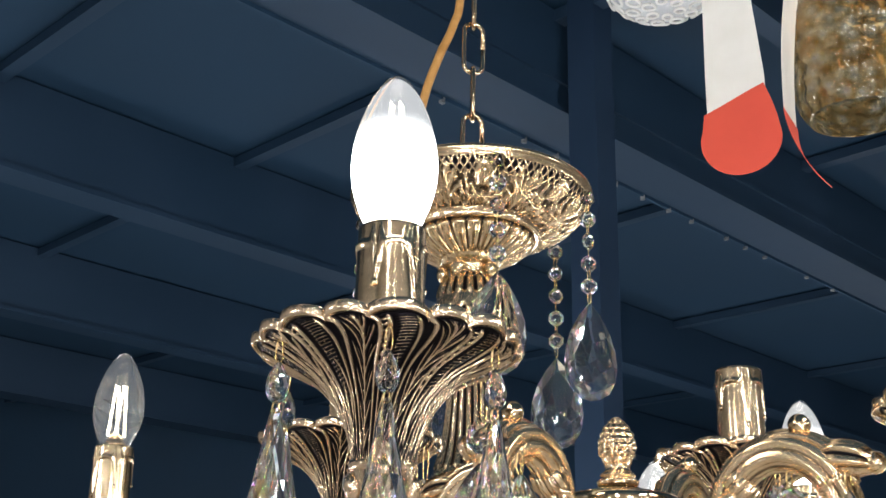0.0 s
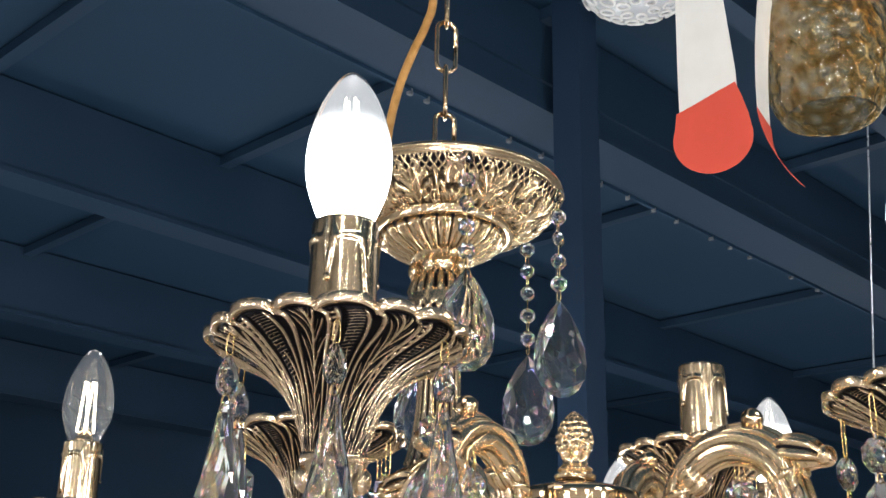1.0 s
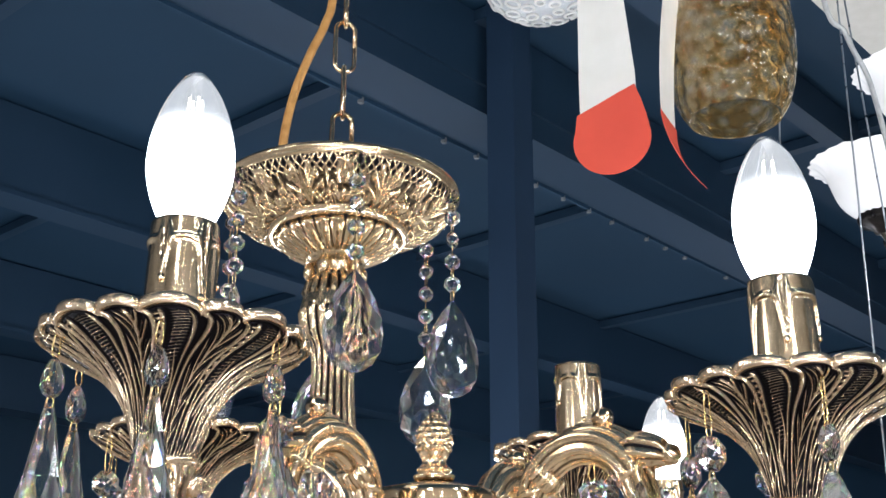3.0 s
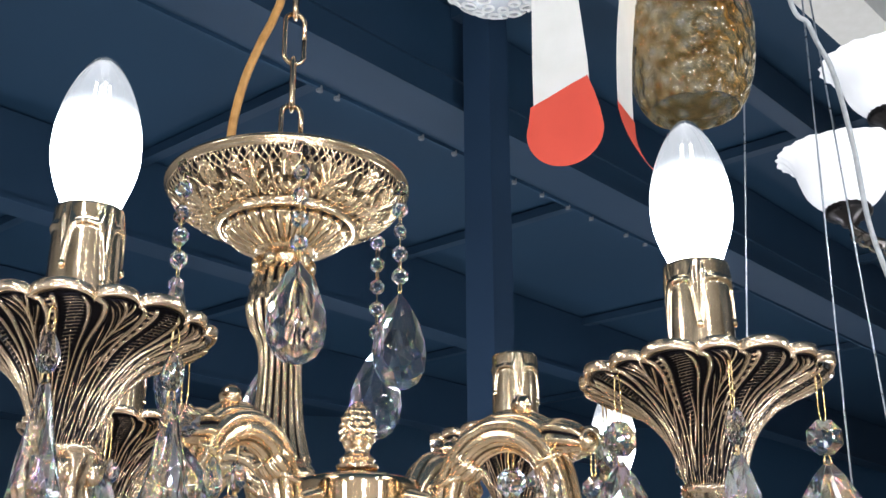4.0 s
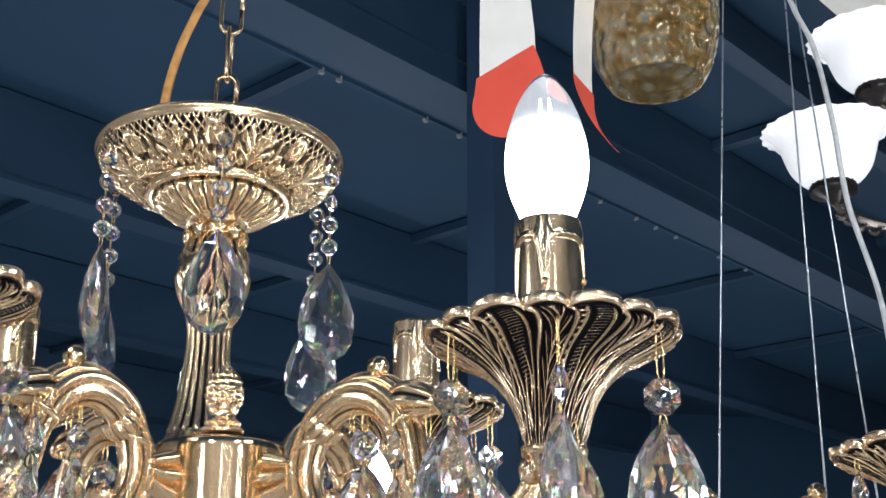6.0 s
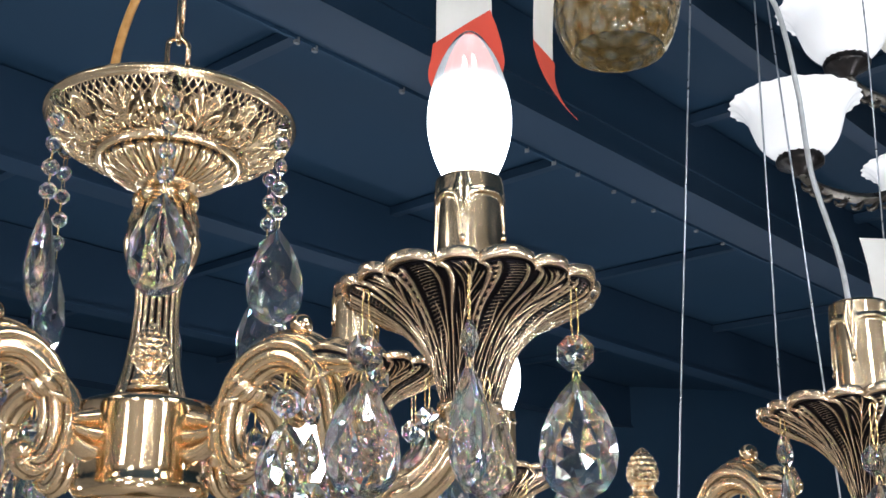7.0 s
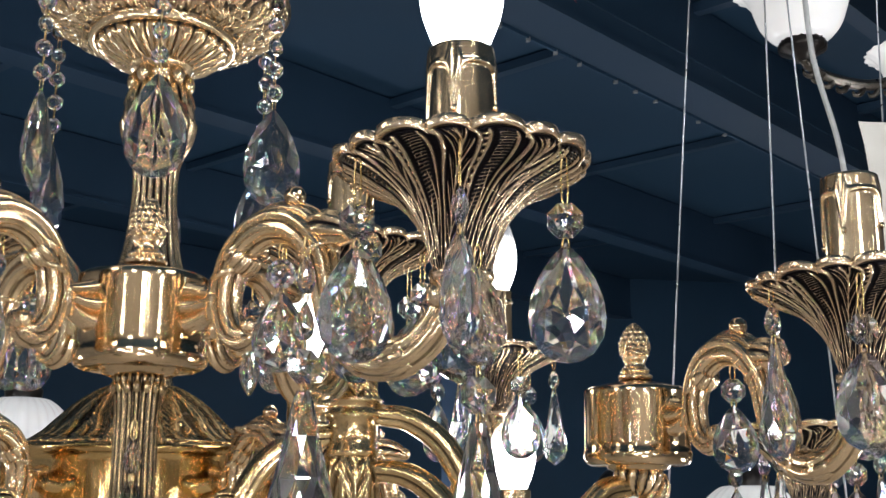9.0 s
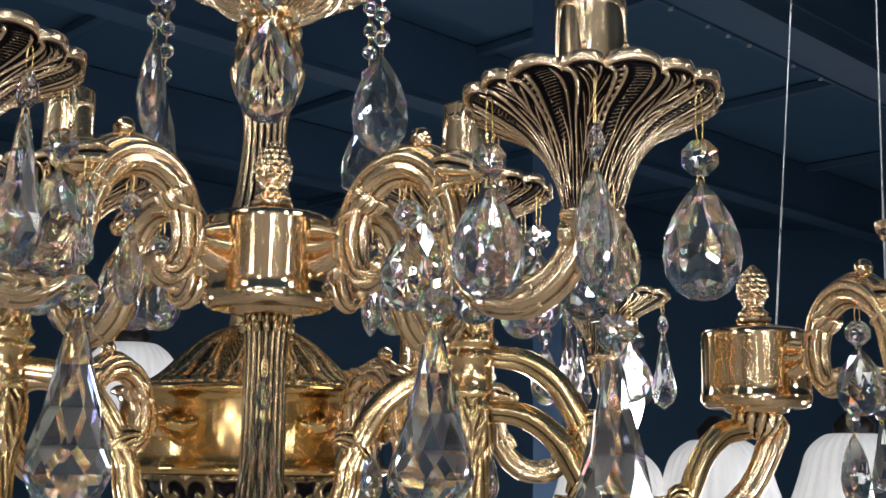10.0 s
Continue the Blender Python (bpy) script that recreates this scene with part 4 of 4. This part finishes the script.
POST, LIMB = post_mesh(), limb_mesh()
for x, y, turns, z_ in ((0.2767, 0.0896, (192,), 1.886),):
    for turn in turns:
        piece("limb", LIMB, pose(x, y, z_, 0, 0, turn) @ Matrix.Diagonal((0.72, 1, 1, 1)))
for x, y, turns in ((0.1154, 0.1239, (-8, -20, 165)), (-0.150, 0.124, (188, 200, 15))):
    post = piece("arm_post", POST, pose(x, y, 1.9290), "gold leaf-cast post")
    piece("limb", LIMB, pose(x, y, 1.927, 0, 0, turns[0]), parent=post)
    piece("limb", LIMB, pose(x, y, 1.895, 0, 0, turns[1]), parent=post)
    piece("limb", LIMB, pose(x, y, 1.915, 0, 0, turns[2]), parent=post)

for x, y, rim, bulb in ((0.250, 0.325, 1.999, "lit"), (-0.276, 0.310, 2.003, "filament"), (0.097, 0.232, 1.929, "lit"), (0.262, 0.32, 1.846, "lit"), (0.415, 0.150, 1.931, "bare")):
    candle(x, y, rim, 0, bulb, "papapa", -140, 0.0045 if bulb else 0.008)


# long strings under the front arms
BIG_PRISM = prism_mesh(0.034, 0.075)


def long_string(x, y, top, parts):
    holder = piece("crystal_string", PIN, pose(x, y, top))
    z_ = top - 0.008
    for what in parts:
        if what == "o":
            piece("bead", OLIVE, pose(x, y, z_, 0, 0, 30), parent=holder)
            z_ -= 0.0162
        elif what == "b":
            piece("bead", OCTAGON, pose(x, y, z_, 0, 0, 12), parent=holder)
            z_ -= 0.0142
        elif what == "s":
            piece("crystal_drop", ALMOND_SMALL, pose(x, y, z_, 0, 0, 15), parent=holder)
            z_ -= 0.038
        elif what == "a":
            piece("crystal_drop", ALMOND, pose(x, y, z_, 0, 0, 20), parent=holder)
            z_ -= 0.048
        else:
            piece("crystal_prism", BIG_PRISM, pose(x, y, z_, 0, 0, 10), parent=holder)
            z_ -= 0.075
        piece("pin", PIN_SMALL, pose(x, y, z_ + 0.001, 0, 0, 45), parent=holder)
        z_ -= 0.0028


long_string(0.0690, -0.0935, 1.9880, "oobp")
long_string(-0.0690, -0.0990, 1.9880, "oobp")
long_string(0.1290, -0.1420, 1.9760, "sbp")
long_string(0.0, -0.0130, 1.9180, "op")


# ---- paper tags ----
def sheet_mesh(name, mat, outline, bend, thick=0.0005):
    """A card cut to an outline in its own xz plane, bent by bend(x, z)."""
    n = len(outline)
    verts = [(x, bend(x, z) + s * thick / 2, z) for s in (-1, 1) for x, z in outline]
    c = np.mean(np.array(outline), 0)
    verts += [(c[0], bend(*c) + s * thick / 2, c[1]) for s in (-1, 1)]
    faces = []
    for j in range(n):
        k = (j + 1) % n
        faces += [(j, k, 2 * n), (n + k, n + j, 2 * n + 1), (j, n + j, n + k, k)]
    return mesh_of(name, verts, faces, mat, False)


def strip_mesh(name, mat, rows, bend, thick=0.0005):
    """A card given by rows of z, left x, right x; bent by bend(x, z)."""
    m = 9
    front = [(l + (r - l) * t, z) for z, l, r in rows for t in np.linspace(0, 1, m)]
    n = len(front)
    verts = [(x, bend(x, z) + s * thick / 2, z) for s in (-1, 1) for x, z in front]
    f = grid_faces(len(rows), m, False)
    faces = f + [tuple(n + i for i in q)[::-1] for q in f]
    rim = [j for j in range(m)] + [i * m + m - 1 for i in range(1, len(rows))] + [(len(rows) - 1) * m + j for j in range(m - 2, -1, -1)] + [i * m for i in range(len(rows) - 2, 0, -1)]
    for a, b in zip(rim, rim[1:] + rim[:1]):
        faces.append((a, b, n + b, n + a))
    return mesh_of(name, verts, faces, mat, False)


tag = thing("price_tag", "long white card tag with a round red end", "tag", (0.232, 0.36, 2.42), "hanging card tags")
curl = lambda x, z: 0.25 * x * x - 0.10 * max(0, z - 0.02) ** 2
part("card", strip_mesh("card", PAPER, [(z_, -0.0285 + 0.02 * clamp(z_, 0, 0.15), 0.0250 - 0.085 * clamp(z_, 0, 0.12)) for z_ in np.linspace(-0.045, 1.43, 60)], lambda x, z: curl(x, min(z, 0.2))), tag, pose(0, 0, 0, 0, 0, -32))
red_out = [(-0.0312, -0.0312), (-0.0120, -0.0230), (0.0070, -0.0142), (0.0236, -0.0072), (0.0290, -0.0230), (0.0335, -0.0400)]
red_out += [(0.0005 + 0.0360 * math.cos(t), -0.0600 + 0.0345 * math.sin(t)) for t in np.linspace(0.25, -PI - 0.35, 30)]
part("red_end", sheet_mesh("red_end", RED, red_out, lambda x, z: curl(x, z) - 0.0011), tag, pose(0, 0, 0, 0, 0, -32))
tag2 = thing("price_tag", "curled white card tag with pointed red end", "tag", (0.340, 0.48, 2.43), "hanging card tags")
bend2 = lambda x, z: -4.8 * min(z - 0.02, 0) ** 2 - 0.6 * clamp(z - 0.02, 0, 0.3) ** 2
part("card", strip_mesh("card", PAPER, [(z_, -0.026, 0.026) for z_ in np.linspace(0.02, 1.43, 60)], bend2), tag2, pose(0, 0, 0, 0, 0, 52))
part("red_end", strip_mesh("red_end", RED, [(z_, -0.026 * clamp((z_ + 0.066) / 0.08) - 0.001, 0.030 * clamp((z_ + 0.066) / 0.08) + 0.001) for z_ in np.linspace(0.0195, -0.065, 16)], bend2), tag2, pose(0, 0, 0, 0, 0, 52))
tag3 = thing("price_tag", "white card tag with an orange printed shape", "tag", (0.705, 0.4654, 2.200), "hanging card tags")
flat3 = lambda x, z: 0.2 * z * z
part("card", strip_mesh("card", PAPER, [(z_, -0.036 - 0.10 * clamp(z_ - 0.04, 0, 1), 0.036) for z_ in np.linspace(-0.075, 0.066, 12)], flat3), tag3, pose(0, 0, 0, 0, -6, 12))
part("orange_end", strip_mesh("orange_end", ORANGE, [(z_, -0.0150 * math.sqrt(clamp((-0.0158 - z_) / 0.010, 0.02)) - 0.012 * clamp(-(z_ + 0.035) / 0.03), 0.0150 * math.sqrt(clamp((-0.0158 - z_) / 0.010, 0.02)) + 0.012 * clamp(-(z_ + 0.035) / 0.03)) for z_ in np.linspace(-0.016, -0.095, 22)], lambda x, z: flat3(x, z) - 0.0012), tag3, pose(0, 0, 0, 0, -6, 12))
part("thread", made("thread", STEEL, tube([(-0.012, 0, 0.066), (-0.004, 0, 0.30), (0.0, 0, 1.66)], 0.0009, 6)), tag3)


# ---- neighbouring lamps ----
def amber_pendant():
    t = thing("pendant_lamp", "amber dimpled glass pendant shade, open below", "lamp", (0.432, 0.51, 2.473))

    def dimple(u, a, r, z):
        row = z / 0.0185
        s = (a * 18 / (2 * PI) + 0.5 * (int(math.floor(row)) % 2)) % 1.0 - 0.5
        q = row % 1.0 - 0.5
        return r - 0.0042 * ridge(math.hypot(s, q), 0.48), z, 1.0
    outer = smooth_line([(0.0500, 0.0), (0.0580, 0.012), (0.0660, 0.035), (0.0715, 0.070), (0.0720, 0.105), (0.0670, 0.145), (0.0560, 0.185), (0.040, 0.215), (0.025, 0.225)], 70)
    inner = [(r - 0.0030, z_) for r, z_ in outer[::-1]]
    part("shade", made("shade", AMBER, lathe(list(outer) + inner + [tuple(outer[0])], 132, dimple)), t).visible_shadow = False
    part("lamp_holder", made("lamp_holder", GOLD, lathe([(0.0002, 0.20), (0.018, 0.20), (0.020, 0.215), (0.028, 0.225), (0.028, 0.240), (0.006, 0.262), (0.0002, 0.262)], 32)), t)
    part("wire", made("wire", CABLE, tube([(0, 0, 0.26), (0, 0, 0.8), (0, 0, 1.387)], 0.0025, 8)), t)


def lattice_shade():
    t = thing("pendant_lamp", "white pierced lattice bowl shade", "lamp", (0.192, 0.43, 2.531))
    rings = []
    rnd = random.Random(4)
    shell = made("shade", surface("clear_frosted_glass", (0.55, 0.57, 0.6), (0.66, 0.68, 0.7), 0.25), lathe([(0.0002, 0.001), (0.022, 0.0025), (0.040, 0.008), (0.053, 0.018), (0.060, 0.034), (0.060, 0.12), (0.058, 0.12), (0.058, 0.034), (0.051, 0.020), (0.02, 0.005), (0.0002, 0.004)], 64))
    part("shade", shell, t)
    me = surface("white_glaze", (0.72, 0.71, 0.68), (0.8, 0.79, 0.77), 0.3)
    for lev, (r, z_, n, s) in enumerate(((0.016, 0.0012, 6, 0.0052), (0.032, 0.0045, 11, 0.0058), (0.047, 0.0125, 15, 0.0062), (0.057, 0.026, 17, 0.0068), (0.0602, 0.043, 17, 0.0072), (0.0602, 0.060, 17, 0.0072), (0.0602, 0.077, 17, 0.0072))):
        for k in range(n):
            a = 2 * PI * (k + 0.5 * (lev % 2)) / n + rnd.uniform(-0.04, 0.04)
            tilt = min(1.0, r / 0.0605) ** 3 * PI / 2
            nrm = np.array((math.cos(a) * math.sin(tilt), math.sin(a) * math.sin(tilt), -math.cos(tilt)))
            e1 = np.array((-math.sin(a), math.cos(a), 0))
            e2 = np.cross(nrm, e1)
            c = np.array((r * math.cos(a), r * math.sin(a), z_))
            sz = s * rnd.uniform(0.85, 1.12)
            rings.append(tube([c + sz * (math.cos(b) * e1 + 1.15 * math.sin(b) * e2) for b in np.linspace(0, 2 * PI, 13)], 0.0017, 6))
    part("lattice", made("lattice", me, *rings), t)
    part("wire", made("wire", CABLE, tube([(0, 0, 0.12), (0, 0, 0.8), (0, 0, 1.329)], 0.0025, 8)), t)


def opal_chandelier():
    t = thing("chandelier", "black iron chandelier with lit white opal glass shades", "chandelier", (1.21, 0.98, 2.50))

    def frill(u, a, r, z):
        k = clamp((z - 0.065) / 0.03)
        return r * (1 + 0.025 * k * math.sin(24 * a)), z + 0.0012 * k * math.cos(12 * a), 1.0
    prof = smooth_line([(0.032, 0.0), (0.046, 0.009), (0.060, 0.027), (0.068, 0.049), (0.075, 0.070), (0.087, 0.085), (0.099, 0.090)], 40)
    shade = made("shade", OPAL, lathe(list(prof) + [(r - 0.004, z_ + 0.001) for r, z_ in prof[::-1]] + [(0.0002, 0.004)], 96, frill))
    cup = made("cup", BLACK, lathe([(0.0002, -0.030), (0.012, -0.030), (0.016, -0.022), (0.034, -0.014), (0.036, -0.006), (0.033, 0.0), (0.034, 0.004), (0.030, 0.006), (0.0002, 0.006)], 48, lambda u, a, r, z: (r * (1 + 0.03 * math.cos(30 * a) * (1 if r > 0.03 else 0)), z, 1)))
    for x, y, z_ in ((-0.328, -0.03, 0.066), (-0.244, -0.05, 0.228), (0.14, -0.14, 0.10), (0.06, 0.24, 0.10)):
        s = part("shade", shade, t, pose(x, y, z_), "lit white opal glass bell shade")
        part("cup", cup, s)
        way = smooth_line([(x, y, z_ - 0.026), (x * 0.97, y, z_ - 0.038), (x * 0.86, y * 0.9, z_ - 0.052), (x * 0.66, y * 0.7, z_ - 0.056), (x * 0.46, y * 0.5, z_ - 0.034), (x * 0.28, y * 0.3, z_ + 0.010), (0, 0, z_ + 0.030)], 60)
        arm = tube(way, [0.0060 + 0.002 * math.sin(PI * k / 59) for k in range(60)], 24, 4, 0.12)
        leaves = []
        for k in range(12, 48, 4):                     # cast leaves that curl away below the arm
            c, d = way[k], way[k + 1] - way[k - 1]
            d = d / np.linalg.norm(d)
            leaves.append(made("leaf", PEWTER, tube([c + (0, 0, -0.003), c - 0.006 * d + (0, 0, -0.014), c - 0.016 * d + (0, 0, -0.017), c - 0.020 * d + (0, 0, -0.011)], [0.0050, 0.0046, 0.0032, 0.0014], 8, count=10)))
        limb_ = part("arm", made("arm", PEWTER, arm), t, None, "blackened pewter scroll arm")
        for me in leaves:
            part("leaf", me, limb_)
    part("stem", made("stem", BLACK, lathe([(0.0002, -0.05), (0.02, -0.03), (0.03, 0.0), (0.018, 0.04), (0.022, 0.1), (0.014, 0.2), (0.02, 0.3), (0.008, 0.36), (0.008, 1.36), (0.0002, 1.36)], 32, curve=60)), t)


amber_pendant()
lattice_shade()
opal_chandelier()

for top, foot in (((0.650, 0.80, 2.697), (0.591, 0.80, 2.014)), ((0.723, 0.75, 2.678), (0.710, 0.75, 2.053)), ((0.750, 0.75, 2.571), (0.767, 0.75, 2.259))):
    p, q = Vector(foot), Vector(top)
    d = (q - p) / (q.z - p.z)
    w = thing("suspension_wire", "thin pale steel suspension wire", "wire", p + d * (1.5 - p.z))
    part("strand", made("strand", STEEL, tube([(0, 0, 0), tuple(d * 2.36)], 0.0013, 8)), w)
w = thing("cable", "pale plastic lamp cable hanging in a bend", "cable", (0.818, 0.75, 2.0))
part("strand", made("strand", CABLE, tube([(0.0, 0, 0.0), (0.003, 0, 0.20), (0.0, 0, 0.277), (-0.008, 0, 0.345), (-0.031, 0, 0.437), (-0.038, 0, 0.492), (-0.043, 0, 0.574), (-0.059, 0, 0.683), (-0.085, 0, 0.75), (-0.12, 0, 0.9), (-0.12, 0, 1.86)], 0.0036, 10, count=90)), w)


# ---- other lamps of the shop, and unseen globes added for light ----
def small_shade(x, y, z_):
    t = thing("floor_lamp", "lit white opal glass bell shade on a black pole", "lamp", (x, y, z_), "white bell floor lamps")
    prof = smooth_line([(0.020, 0.085), (0.034, 0.082), (0.052, 0.065), (0.062, 0.035), (0.072, 0.008), (0.080, 0.0)], 24)
    part("shade", made("shade", OPAL, lathe(list(prof) + [(r - 0.004, q) for r, q in prof[::-1]], 112, lambda u, a, r, z: (r * (1 + 0.025 * math.cos(28 * a)), z, 1.0))), t)
    part("cap", made("cap", BLACK, lathe([(0.022, 0.080), (0.024, 0.095), (0.010, 0.110), (0.0002, 0.112)], 24)), t)
    part("rod", made("rod", BLACK, lathe([(0.09, -z_), (0.09, 0.015 - z_), (0.006, 0.025 - z_), (0.005, 0.088), (0.0002, 0.09)], 16)), t)


def fill_globe(x, y, z_, r=0.13):
    """A globe on a pole that stands on the floor, added out of view to light the ceiling."""
    t = thing("floor_lamp", "unseen fill globe on a black floor pole", "lamp", (x, y, 0), "globe floor lamps")
    part("globe", made("globe", GLOBE, ball((0, 0, z_), r, 24)), t)
    part("pole", made("pole", BLACK, lathe([(0.0002, 0.0), (0.14, 0.0), (0.14, 0.015), (0.02, 0.03), (0.012, 0.06), (0.012, z_ - r), (0.05, z_ - r * 0.96), (0.0002, z_ - r * 0.9)], 24)), t)


# unseen globe added behind or beside the view, standing in for shop lamps
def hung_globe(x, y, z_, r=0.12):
    t = thing("pendant_lamp", "unseen lit globe pendant standing in for other shop lamps", "lamp", (x, y, z_), "globe pendant lamps")
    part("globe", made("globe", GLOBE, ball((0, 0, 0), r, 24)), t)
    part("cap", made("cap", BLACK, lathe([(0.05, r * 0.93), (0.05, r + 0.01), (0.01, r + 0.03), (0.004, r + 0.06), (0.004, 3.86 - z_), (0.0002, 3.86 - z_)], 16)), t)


for x, y, z_ in ((0.485, 0.72, 1.812), (0.652, 0.73, 1.822), (0.37, 0.75, 1.80), (-0.20, 1.0, 1.93), (-0.42, 1.05, 1.90)):
    small_shade(x, y, z_)
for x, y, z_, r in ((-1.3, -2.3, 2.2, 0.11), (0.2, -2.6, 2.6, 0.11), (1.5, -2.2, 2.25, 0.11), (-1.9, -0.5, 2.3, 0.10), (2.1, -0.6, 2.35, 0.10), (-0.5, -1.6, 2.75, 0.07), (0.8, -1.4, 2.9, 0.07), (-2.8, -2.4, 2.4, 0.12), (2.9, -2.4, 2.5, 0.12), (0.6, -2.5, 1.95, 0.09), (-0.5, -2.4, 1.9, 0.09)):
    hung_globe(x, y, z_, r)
# low fill globes, kept under or behind the view
for x, y, z_, r in ((0.9, -2.7, 1.5, 0.12), (-0.9, -2.6, 1.35, 0.12), (0.1, -1.5, 1.1, 0.10), (1.6, 0.4, 1.30, 0.12), (-1.7, 0.9, 1.35, 0.12), (0.2, 2.4, 1.35, 0.13), (2.4, 3.2, 1.4, 0.13), (-1.8, 3.4, 1.4, 0.13), (0.6, 5.6, 1.4, 0.13), (3.6, 5.6, 1.4, 0.13)):
    fill_globe(x, y, z_, r)
